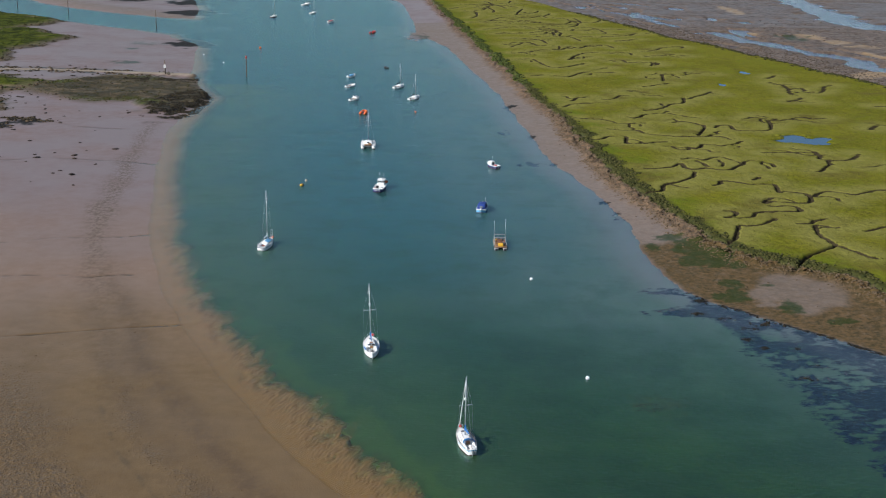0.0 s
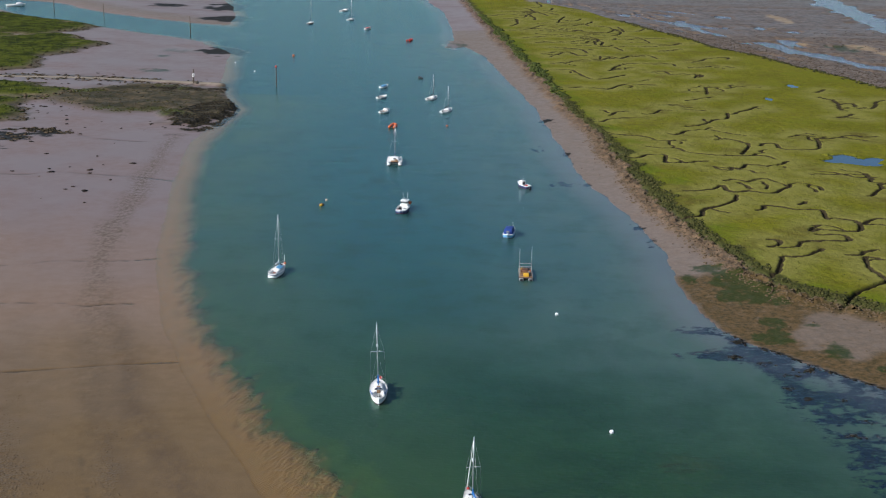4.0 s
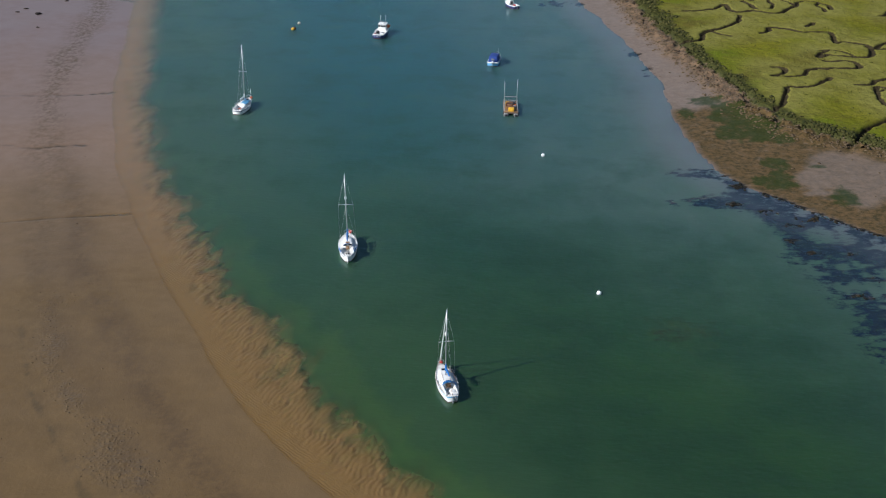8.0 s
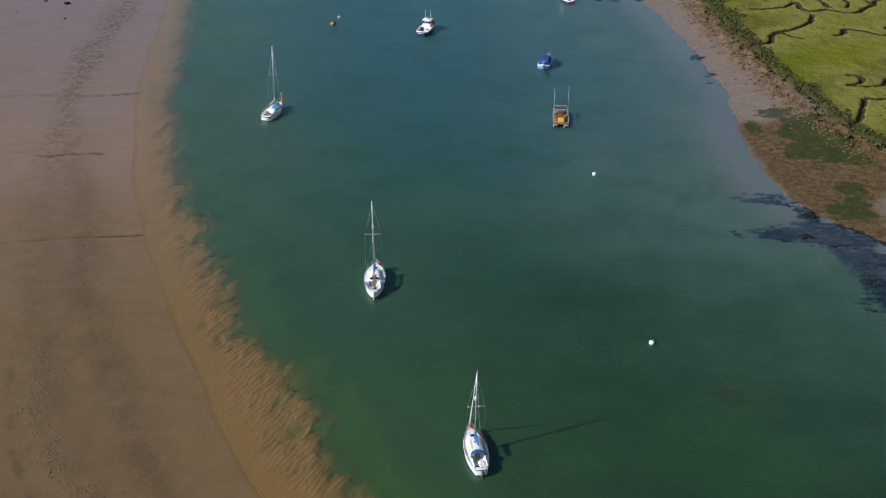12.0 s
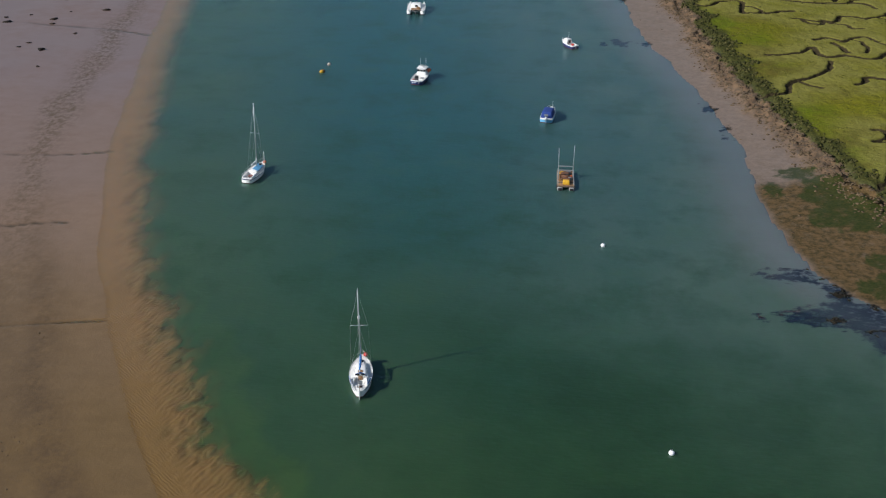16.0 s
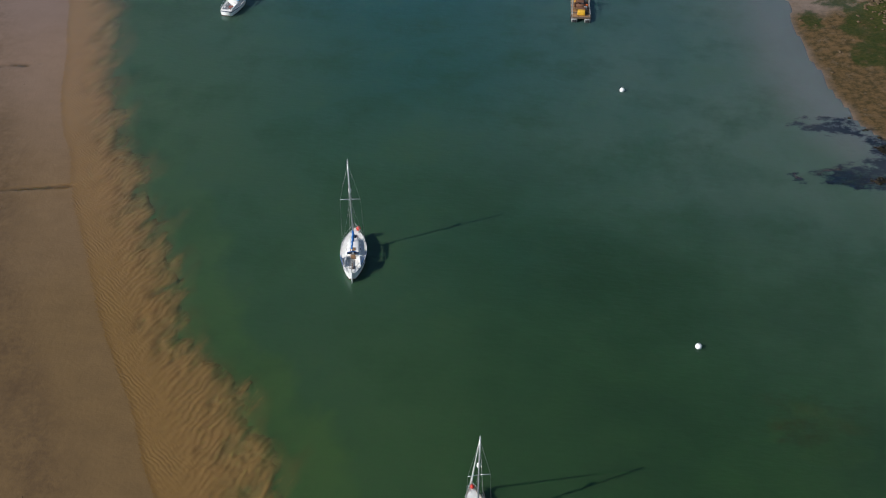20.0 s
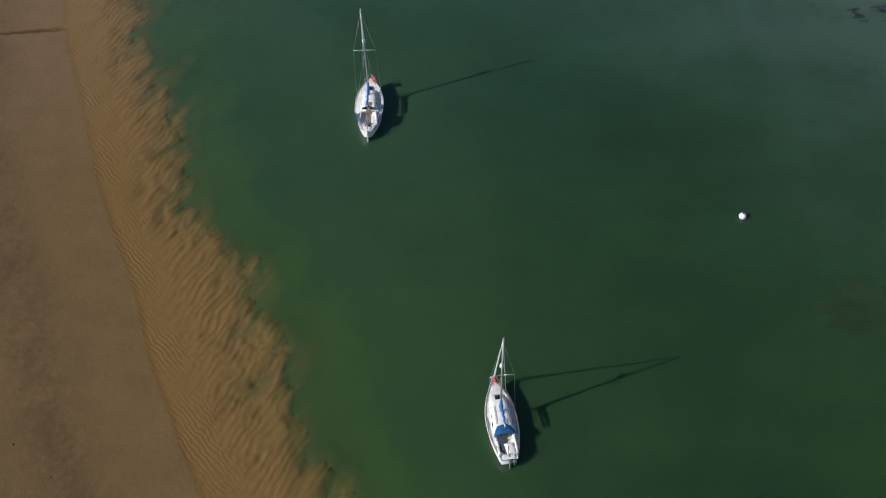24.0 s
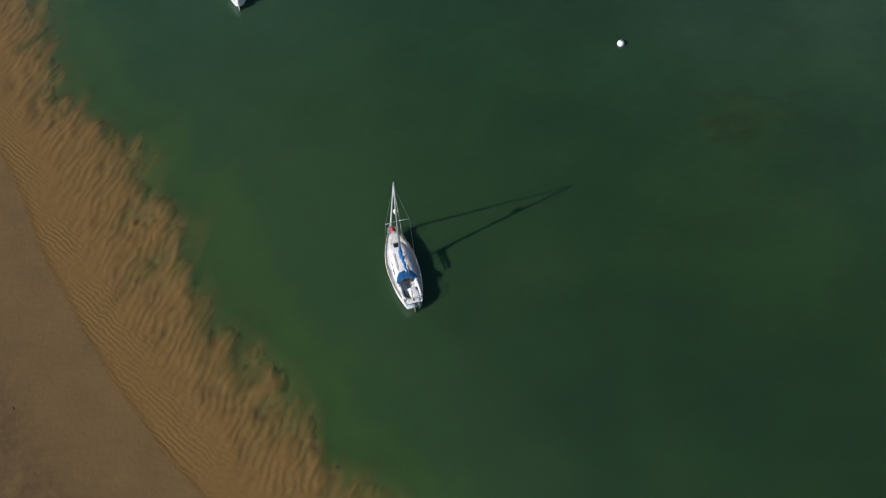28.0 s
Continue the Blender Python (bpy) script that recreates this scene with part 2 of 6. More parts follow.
CREEKS_MID = [
    ((61.2, 365), (64.2, 367), (67.7, 368)), ((66.5, 361), (71.1, 360), (76.1, 360), (78.6, 365), (84.4, 364), (88.9, 367), (91.5, 371)),
    ((68.3, 343), (71.4, 346), (74.4, 343), (78.8, 347)),
    ((56.2, 330), (60.3, 331), (63.4, 332), (65.2, 335), (66.9, 337), (67.4, 332), (70.1, 330), (73.1, 331), (75.9, 330), (79.5, 330), (82.9, 335), (86.2, 341), (89.6, 342), (92.5, 339), (92.4, 334)),
    ((72.1, 341), (73.4, 337), (73.5, 333)), ((50.5, 301), (53.5, 303), (56.3, 305), (57.6, 310), (60.9, 313), (63.5, 315), (66.3, 319), (68.6, 326)),
]
CREEKS_NEAR = [
    ((70.7, 311), (73, 313), (74.2, 316), (77, 316), (78.7, 314), (82.8, 313), (86.7, 313), (86.9, 309), (86.2, 304), (89, 305), (92.3, 303), (92.9, 299), (91.1, 294), (85.7, 294)),
    ((85.7, 294), (81.9, 294), (79.8, 292), (81.1, 296), (83.3, 298)),
    ((80.6, 290), (83.5, 290), (86.8, 289), (86.4, 285), (80.3, 284), (76.2, 283), (73.3, 279), (70.2, 278), (67.2, 278)),
    ((61, 254), (63.5, 257), (65.9, 261), (68.4, 270), (70.7, 271), (74, 272), (78.6, 277)), ((67.2, 278), (69.8, 281), (70.5, 284), (68.5, 284)),
    ((97.1, 358), (102.5, 356), (106.6, 352), (112.1, 353)), ((111, 346), (109.3, 339), (103.9, 330)), ((82.9, 273), (85.8, 273), (87.3, 276), (90.5, 278)),
    ((84.9, 261), (85.3, 266), (87.1, 272), (89.6, 271)), ((83, 318), (85.1, 321)),
]
CREEKS_LAST = [
    ((1.3, 714), (18.8, 716), (31.9, 745), (46, 747)), ((18.6, 710), (30.8, 714), (47.2, 720), (55, 715), (65.3, 710), (72.5, 730)),
    ((-1.9, 792), (10.1, 810), (23.4, 796)), ((36.7, 831), (51.4, 844), (63.1, 832)), ((76.4, 773), (87.2, 766), (99.3, 748)), ((155.7, 440), (159.2, 440)),
    ((139, 394), (143.5, 401), (146.2, 401)), ((94.6, 354), (103.7, 355), (110.2, 354), (109.2, 346), (116.7, 346), (122.2, 353)),
    ((118.7, 336), (122.5, 338), (125.7, 340)), ((94, 300), (99, 306), (106, 303), (113, 308), (121, 304)), ((97, 268), (104, 272), (110, 268), (117, 274)),
    ((92, 246), (87, 255), (85, 261)),
]
_rng = random.Random(5)
CREEKS_SMALL = []
for _i in range(34):
    _y = _rng.uniform(625, 860)
    _x0, _x1 = np.interp(_y, *np.array(CLIFF).T) + 10, np.interp(_y, *np.array(BACK).T) - 8
    _x, _way, _line = _rng.uniform(_x0, max(_x1 - 15, _x0 + 1)), _rng.uniform(-0.5, 0.5), []
    for _s in range(_rng.randint(3, 6)):
        _line.append((_x, _y))
        _x, _y, _way = _x + 7 * math.cos(_way), _y + 14 * math.sin(_way), _way + _rng.uniform(-1.1, 1.1)
    CREEKS_SMALL.append(tuple(_line))
# short side arms that leave the creeks
CREEKS_SIDE = []
for _path in CREEKS_NEAR + CREEKS_MID + CREEKS_EDGE + CREEKS_POOL + CREEKS_BACK + CREEKS_FAR:
    for (_ax, _ay), (_bx, _by) in zip(_path, _path[1:]):
        if math.hypot(_bx - _ax, _by - _ay) > 4 and _rng.random() < 0.3:
            _x, _y = (_ax + _bx) / 2, (_ay + _by) / 2
            _way = math.atan2(_by - _ay, _bx - _ax) + _rng.choice((-1, 1)) * _rng.uniform(0.7, 1.6)
            _line = [(_x, _y)]
            for _s in range(_rng.randint(2, 4)):
                _x, _y, _way = _x + 2.6 * math.cos(_way), _y + 3.2 * math.sin(_way), _way + _rng.uniform(-1.2, 1.2)
                _line.append((_x, _y))
            CREEKS_SIDE.append(tuple(_line))
MARSH = 1.8
RILLS = (((-150, 330), (-135, 331), (-121, 333), (-114.7, 337), (-105.5, 336.3), (-94, 335.4), (-87, 334.3), (-80.3, 332)),
         ((-106, 247), (-91, 252.8), (-87.3, 255.5), (-81.5, 257), (-72.6, 258.3), (-65, 261)),
         ((-96, 226), (-84, 228.5), (-76, 229.6), (-70, 229), (-66.5, 230.4), (-60, 232)), ((-82, 192), (-72, 195), (-64, 197.6), (-56.4, 200.2), (-46, 203)),
         ((-150, 398), (-131, 392), (-122.5, 386.5), (-113.8, 383.3), (-101, 382)))
TRACK = ((-26, 128), (-34, 140), (-43, 152), (-52, 178), (-62, 212), (-69, 232), (-78, 264), (-82.6, 290), (-86, 316), (-91, 346), (-95.5, 384), (-95, 396))
DASHES = ((-27, 127), (-32.1, 134.2), (-37, 142), (-42.1, 149.6), (-46.2, 158.1), (-52, 172))
SIDE_CREEK = ((-420, 860), (-320, 826), (-268, 772), (-225, 738), (-187, 708), (-156, 684), (-138, 672))
WEED_EDGE = ((60, 110), (120, 78), (150, 60), (166, 55.5), (178, 54.5), (189, 50.5), (195, 51), (204, 51.5), (210, 47.5), (213.5, 42), (226, 41), (240, 41))
CAUSEWAY = ((-420, 496), (-240, 503), (-186, 505), (-158, 505), (-128, 502), (-106, 499))
FLAT_POOLS = ((((256, 1000), (251, 920), (248, 849), (246, 786), (248, 745), (258, 715), (290, 640)), 17), (((165, 642), (174, 620), (178.5, 602), (185, 594), (193, 583), (192, 559), (198, 545)), 9), (((150, 690), (152, 672), (155, 645)), 6))
GULLY = ((70.5, 235), (74.2, 240.7), (78.2, 247.4), (82, 251), (87, 256))


def winding(path, n):
    """A creek's path with small bends of its own."""
    p = smooth_line(path)
    u, v = p[:, 0], p[:, 1]
    return np.stack([u + (grain(u, v, 4.5, 200 + n, 2) - 0.5) * 1.0, v + (grain(u, v, 4.5, 300 + n, 2) - 0.5) * 1.6 + (grain(u, v, 1.5, 400 + n, 2) - 0.5) * 1.1], -1)


def x0_near(cx):
    """Whether a patch lies by the marsh side."""
    return 0 < cx < 60


def land(x, y):
    """The height of the ground, and what grows or lies on it."""
    left, kl = bank(LEFT, y)
    right, kr = bank(RIGHT, y)
    cliff, kc = bank(CLIFF, y)
    back, kb = bank(BACK, y)
    rough = grain(x, y, 9, 3)
    left = left + (grain(x, y, 22, 5) - 0.5) * 3.0
    right = right + (grain(x, y, 10, 6) - 0.5) * 2.4 + (grain(x, y, 3, 8) - 0.5) * 0.8
    cliff = cliff + (grain(x, y, 9, 7) - 0.5) * 5.0 + (grain(x, y, 2.2, 9) - 0.5) * 2.2
    dl, dr, dc, db = (left - x) * kl, (x - right) * kr, (x - cliff) * kc, (x - back) * kb
    # the sand shelf under the near water, with ragged tongues
    lead, side_on = x * 0.31 + y * 0.95, x * 0.95 - y * 0.31
    warp = (grain(x, y, 3.0, 25, 2) - 0.5) * 2.4
    lobes = grain(side_on + warp, lead * 0.42, 2.4, 21, 3)
    shelf = np.interp(y, (140, 175, 200, 220, 250, 300, 400), (8.0, 8.0, 6.6, 6.0, 5.4, 5.0, 5.2)) + ((lobes - 0.5) * 5.6 + (grain(x, y, 9, 22, 2) - 0.5) * 3.4) * np.clip(1.15 - (y - 190) / 130, 0.22, 1)
    out = -dl
    plume = np.clip((shelf - out) / 7.0 + 0.5, 0, 1) * step(out, -5, -1) * (1 - step(y, 470, 560))
    past = out - shelf
    bed_left = np.where(out < shelf, -0.02 - 0.24 * np.clip(out / shelf, 0, 1) ** 1.5, -0.26 - 0.17 * np.minimum(past, 3.2) - 0.5 * np.maximum(past - 3.2, 0))
    crest = 1 - np.abs(2 * grain(side_on + warp * 0.7, lead * 0.32, 0.95, 24, 2) - 1)
    hollow = step(grain(side_on + warp, lead * 0.75, 1.5, 27, 3), 0.52, 0.64)
    bed_left = np.where(out > 0, bed_left + (0.13 * (crest - 0.6) - 0.17 * hollow * step(past, -3.4, -0.8)) * step(out, 1.0, 4.5) * (1 - step(past, 3, 6)) * np.clip(1.3 - (y - 190) / 90, 0.1, 1), 0.0)
    z_left = np.where(dl > 0, 0.018 * np.minimum(dl, 60) + 0.25 * (rough - 0.5) * step(dl, 4, 30) * (1 - 0.8 * step(y, 260, 380)), bed_left)
    # the mud on the other side
    ins = -dr
    bed_right = -0.03 - 0.12 * np.clip(ins, 0, 14) - 0.16 * np.clip(ins - 14, 0, 20)
    width = np.maximum((cliff - right) * kr, 1.0)
    z_right = np.where(dr > 0, 0.9 * np.clip(dr / width, 0, 1) ** 1.2 + 0.16 * (rough - 0.5) * step(dr, 0.5, 5), bed_right)
    bed = np.maximum(np.maximum(bed_left, bed_right), -3.0)
    z = np.where(dl > 0, z_left, np.where(dr > 0, z_right, bed))
    # salt marsh with its cut bank
    lump = (grain(x, y, 14, 11) - 0.5) * 0.4 + (grain(x, y, 2.2, 12, 2) - 0.5) * 0.3
    marsh = step(dc, -0.4, 1.6) * (1 - step(db + (grain(x, y, 12, 14) - 0.5) * 10, -2, 4))
    z = z * (1 - marsh) + (MARSH + lump) * marsh
    flat = step(db, -2, 5)
    z = z * (1 - flat) + (0.75 + (grain(x, y, 5, 15, 3) - 0.5) * 1.1) * flat
    pools = np.zeros_like(x)
    shape = (grain(x, y, 9, 16, 4) - 0.5)
    for path, wide in FLAT_POOLS:
        pools = np.maximum(pools, 1 - step(near_line(x, y, smooth_line(path), 60) + shape * wide * 1.6, wide * 0.75, wide * 1.15))
    pools = np.maximum.reduce([pools] + [oval(x, y, cx, cy, rx, ry, 120 + n, 0.8) for n, (cx, cy, rx, ry) in enumerate(((163, 764, 6, 11), (138, 684, 4, 8), (178, 748, 7, 10), (141, 766, 4, 8), (120, 800, 4, 10), (150, 830, 8, 14)))])
    pools = pools * flat * step(db, 4, 9)
    puddle = step(grain(db * 0.5, (y + 0.6 * x) * 0.16, 5, 26, 4), 0.56, 0.65) * flat * step(db, 7, 14) * (1 - step(db, 60, 100))
    pools = np.maximum(pools, puddle)
    z = z * (1 - pools) - 0.09 * pools
    bar = np.maximum.reduce([oval(x, y, cx, cy, rx, ry, 130 + n, 0.7) for n, (cx, cy, rx, ry) in enumerate(((196, 673, 7, 12), (203, 648, 7, 12), (212, 630, 8, 10), (206, 596, 5, 14), (184, 528, 9, 8), (176, 519, 6, 5), (186, 825, 5, 32), (170, 690, 4, 9)))]) * flat * (1 - pools)
    slump = step(dc, -6.5, -2.5) * (1 - step(dc, -0.5, 0.8)) * (dr > 1)
    z = z + slump * (0.15 + 0.75 * step(grain(x, y, 1.7, 19, 2), 0.42, 0.62) * step(dc, -5, -1))
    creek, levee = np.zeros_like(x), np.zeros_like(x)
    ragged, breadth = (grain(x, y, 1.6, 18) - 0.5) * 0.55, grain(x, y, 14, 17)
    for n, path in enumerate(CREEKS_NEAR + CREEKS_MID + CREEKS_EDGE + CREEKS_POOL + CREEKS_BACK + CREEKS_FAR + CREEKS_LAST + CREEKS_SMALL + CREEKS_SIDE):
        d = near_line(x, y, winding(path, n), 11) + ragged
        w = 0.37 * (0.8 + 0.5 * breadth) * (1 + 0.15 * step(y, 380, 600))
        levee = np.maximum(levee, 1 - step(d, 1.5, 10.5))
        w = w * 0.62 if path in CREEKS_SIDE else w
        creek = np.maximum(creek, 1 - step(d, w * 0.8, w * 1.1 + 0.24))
    pond = np.maximum.reduce([oval(x, y, 112, 374.5, 10.5, 7.5, 1, 0.75), oval(x, y, 110, 487, 1.9, 5, 2, 0.4), oval(x, y, 127, 523, 2.2, 5, 3, 0.4)])
    z = z - creek * marsh * 0.62
    z = np.where(pond > 0.5, np.minimum(z, 1.35), z)
    rill = np.zeros_like(x)
    wander = (grain(x, y, 2.5, 90) - 0.5) * 0.5
    for path in RILLS:
        d = near_line(x, y, smooth_line(path), 4) + wander
        rill = np.maximum(rill, 1 - step(d, 0.12, 0.42 + 0.4 * step(y, 230, 330)))
    rill = rill * step(grain(x, y, 7, 96), 0.2, 0.55)
    tread = np.exp(-((near_line(x, y, smooth_line(TRACK), 14) + (grain(x, y, 14, 91) - 0.5) * 5) / 2.7) ** 2) * (0.35 + 0.65 * step(y, 200, 270))
    dash = (1 - step(near_line(x, y, smooth_line(DASHES), 5) + (grain(x, y, 2.0, 92) - 0.5) * 1.2, 0.15, 0.6)) * step(grain(x, y, 3.0, 93, 2), 0.38, 0.6)
    z = z - rill * 0.16 * (dl > 0)
    shingle = 0.6 * (1 - step(y, 165, 185)) * np.exp(-((dl + (grain(x, y, 12, 97) - 0.5) * 8 - 16) / 2.0) ** 2) * step(grain(x, y * 0.5, 5, 98), 0.34, 0.6)
    shingle = np.maximum(shingle, step(dl + (grain(x, y, 10, 99) - 0.5) * 10, 24, 30) * step(190 - y, 0, 30))
    z = z + shingle * (grain(x, y, 0.9, 100, 2) - 0.5) * 0.16
    gully = 1 - step(near_line(x, y, smooth_line(GULLY), 6) + ragged, 0.1, 0.8)
    z = z - gully * np.clip(z - 0.35, 0, 2) * 0.9
    # the far bank of the near side: spit, causeway, side creek
    road = 1 - step(near_line(x, y, np.array(CAUSEWAY), 12), 1.3, 2.8)
    spit = np.maximum.reduce([oval(x, y, -130, 463, 34, 36, 31, 0.3), oval(x, y, -100, 445, 14, 36, 32, 0.35)]) * (dl > -3)
    z = z + spit * (0.6 + 1.0 * (grain(x, y, 12, 33) - 0.3))
    scrub = np.maximum.reduce([oval(x, y, -119, 430, 19, 9, 131, 0.6), oval(x, y, -114, 489, 15, 7, 132, 0.6), oval(x, y, -150, 470, 8, 6, 133, 0.8)]) * step(grain(x, y, 3, 134, 3), 0.3, 0.55) * spit
    meadow = np.maximum.reduce([oval(x, y, -278, 690, 62, 74, 34, 0.3), oval(x, y, -235, 590, 40, 60, 35, 0.35), oval(x, y, -203, 466, 50, 28, 36, 0.3), oval(x, y, -196, 415, 40, 40, 38, 0.35), oval(x, y, -226, 545, 36, 30, 39, 0.3)])
    meadow = np.clip(meadow * 1.0, 0, 1) * (dl > 5) * step(grain(x, y, 12, 39, 3) + meadow * 0.5, 0.55, 0.8)
    z = np.where(meadow > 0, np.maximum(z, 1.6 * meadow + 0.6 + lump), z)
    verge = (1 - step(near_line(x, y, np.array(CAUSEWAY), 14) + (grain(x, y, 5, 40) - 0.5) * 5, 5, 9)) * (1 - road) * step(grain(x, y, 4, 43, 3), 0.3, 0.5) * (x > -215)
    z = np.where(road > 0, z * (1 - road) + 1.0 * road, z)
    side = 1 - step(near_line(x, y, smooth_line(SIDE_CREEK), 70) + (grain(x, y, 30, 37) - 0.5) * 8, 16, 34)
    beyond = (1 - step(near_line(x, y, smooth_line(SIDE_CREEK), 70), 40, 56)) * (y > -0.66 * (x + 150) + 690) * (1 - side) * (dl > 0)
    z = z * (1 - side) - 1.0 * side
    # what covers it
    edge = np.interp(y, *np.array(WEED_EDGE).T) + (grain(x, y, 8, 46) - 0.5) * 9
    broken = 0.5 * grain(x * 0.7, y * 1.2, 6, 41, 3) + 0.5 * grain(x * 0.8, y * 1.3, 1.5, 42, 3)
    weed_right = step(broken, 0.30, 0.50) * step(x - edge, -1, 5) * step(229 - y, 0, 4) * step(ins, -1.5, 1.0) * (1 - 0.9 * oval(x, y, 44.5, 220.5, 5, 3.6, 47, 0.5)) * (1 - 0.7 * oval(x, y, 61, 203, 4, 3.5, 48, 0.6))
    weed_right = np.maximum(weed_right, np.maximum(oval(x, y, 43.5, 226.5, 5.5, 2.0, 49, 0.9), oval(x, y, 45, 213.5, 6, 2.4, 56, 0.9)) * step(grain(x, y * 1.4, 2.0, 57, 3), 0.3, 0.55) * (ins > 0))
    heads = np.maximum.reduce([oval(x, y, cx, cy, 1.9, 1.0, 140 + n, 0.9) for n, (cx, cy) in enumerate(((48.4, 213.8), (53, 211), (55, 200.5), (58.8, 208.6), (50.6, 221), (57, 196.4), (56, 206), (62, 196), (64, 188), (60, 183)))]) * (ins > 0)
    weed_right = np.maximum(weed_right, heads)
    patches = np.maximum.reduce([oval(x, y, cx, cy, rx * (0.8 if x0_near(cx) else 1.25), ry * (0.8 if x0_near(cx) else 1.25), 60 + n, 0.95) for n, (cx, cy, rx, ry) in enumerate((
        (19, 387, 2.5, 5), (23, 434, 3, 7), (27, 340, 7, 6), (27, 380, 3, 4), (38, 257, 2, 2), (40, 297, 2, 3), (42.5, 285, 1.5, 5),
        (-128, 606, 9, 14), (-120, 600, 6, 4), (-172, 835, 13, 20), (-160, 760, 14, 10), (-218, 832, 8, 8), (-160, 770, 5, 6)))])
    patches = patches * np.where(x > 0, step(grain(x * 0.8, y * 0.5, 1.3, 59, 3), 0.40, 0.60), 1.0)
    weed = np.maximum(weed_right, patches)
    tip = np.maximum.reduce([oval(x, y, -94, 430, 12, 32, 44, 0.5), oval(x, y, -110, 486, 20, 8, 45, 0.9) * 0.8, oval(x, y, -150, 386, 18, 10, 46, 0.8), oval(x, y, -147, 366, 7, 4, 47, 0.8)]) * step(grain(x, y, 2.5, 79, 3), 0.28, 0.55) * (dl > -4)
    z = np.where((patches > 0) & (z < 0) & (x < 0), z + patches**2 * np.clip(-z * 0.8, 0, 2.4), z)
    z = np.where(z < -0.2, z + weed_right**2 * (-0.12 - 0.2 * grain(x, y, 3, 47) - z), z)
    z = z + heads * 0.34 * grain(x, y, 1.0, 58, 2)
    faint = oval(x, y, 34, 170.5, 5, 3.6, 60, 0.9) * step(grain(x, y, 1.6, 61, 3), 0.3, 0.6)
    z = np.where(z < -1, z + faint**2 * (-0.9 - 0.4 * grain(x, y, 1.5, 62) - z), z)
    weed = np.maximum(np.clip(weed * 2.5, 0, 1), np.clip(faint * 3, 0, 0.95))
    algae = step(dr, -0.5, 1.5) * (1 - marsh) * (dc < 0) * step(264 - y + (grain(x, y, 8, 51) - 0.5) * 14, 0, 6)
    smooth_mud = np.maximum(oval(x, y, 71, 227, 9, 12, 151, 0.5), oval(x, y, 63, 223, 3, 5, 152, 0.6))
    algae_brown = algae * (1 - 0.65 * smooth_mud)
    algae_green = np.maximum.reduce([oval(x, y, cx, cy, rx, ry, 153 + n, 0.6) for n, (cx, cy, rx, ry) in enumerate(((54.5, 257, 4.6, 6.5), (58.5, 249, 5.0, 7.0), (53, 247, 2.6, 5), (62, 243.5, 2.6, 2.4), (58.8, 232, 2.6, 3.2), (65, 230.2, 2.0, 1.2), (57, 224, 4.5, 3.6), (51.5, 264.5, 4, 3), (46.5, 257, 1.6, 4), (66.5, 217, 2.4, 4.5), (74, 210, 3, 2)))]) * (dr > 0) * (dc < 0)
    mound = oval(x, y, -17, 652, 6, 17, 165, 0.5)
    z = np.where(mound > 0.02, np.maximum(z, mound * 0.5 - 0.3), z)
    algae_far = np.maximum.reduce([oval(x, y, -143, 533, 8, 6, 161, 0.6), oval(x, y, -152, 583, 4, 8, 162, 0.7), oval(x, y, -150, 602, 12, 9, 163, 0.7) * 0.7, oval(x, y, 185, 670, 12, 22, 164, 0.6), mound])
    algae_green = np.maximum(algae_green, algae_far * step(grain(x, y * 0.7, 3.5, 166, 3), 0.36, 0.58))
    shrub = step(dc, -0.8, 0.6) * (1 - step(dc + (grain(x, y, 6, 54) - 0.5) * 4, 2.4, 5.0)) * (1 - flat)
    return dict(z=z, grass=np.maximum(marsh * (1 - flat), meadow), beyond=beyond, clump=np.clip(1.8 * grain(x, y, 3.5, 56, 3) - 0.35, 0, 1), lush=meadow, fresh=step(dc, 1, 4) * (1 - step(dc + (grain(x, y, 12, 55) - 0.5) * 10, 6, 13)), shrub=shrub * (1 - creek), weed=np.maximum(weed, tip), bare=np.maximum(step(meadow, 0.02, 0.2) * (1 - step(meadow, 0.35, 0.8)), verge), algae=algae_green, rot=algae_brown,
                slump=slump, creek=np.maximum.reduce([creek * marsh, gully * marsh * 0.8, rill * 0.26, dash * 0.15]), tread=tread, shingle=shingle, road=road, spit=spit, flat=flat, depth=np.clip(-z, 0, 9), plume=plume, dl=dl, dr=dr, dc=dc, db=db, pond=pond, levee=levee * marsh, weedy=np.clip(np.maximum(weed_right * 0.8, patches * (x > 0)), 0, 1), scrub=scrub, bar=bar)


def spread(*stretches):
    """Coordinates in stretches (from, to, step)."""
    return np.unique(np.round(np.concatenate([np.arange(a, b, s) for a, b, s in stretches]), 3))


def sheet_grid(xs, ys):
    gx, gy = np.meshgrid(xs, ys)
    return gx, gy, land(gx, gy)


GX, GY, LAND = sheet_grid(
    spread((-FAR, -400, 460), (-400, -152, 2.4), (-152, -70, 0.9), (-70, -34, 0.38), (-34, 3, 0.23), (3, 16, 0.4), (16, 60, 0.62), (60, 110, 1.2), (110, 420, 6), (420, FAR + 1, 458)),
    spread((-FAR, 0, 500), (0, 110, 10), (110, 134, 0.5), (134, 176, 0.23), (176, 212, 0.38), (212, 225, 0.6), (225, 400, 0.8), (400, 560, 1.2), (560, 900, 2.2), (900, 1400, 20), (1400, FAR + 1, 400)))
MX, MY, MARSHLAND = sheet_grid(spread((-40, 36, 0.8), (36, 110, 0.42), (110, 250, 1.1), (250, 421, 6)), spread((180, 240, 0.5), (240, 400, 0.45), (400, 560, 0.8), (560, 901, 1.6)))


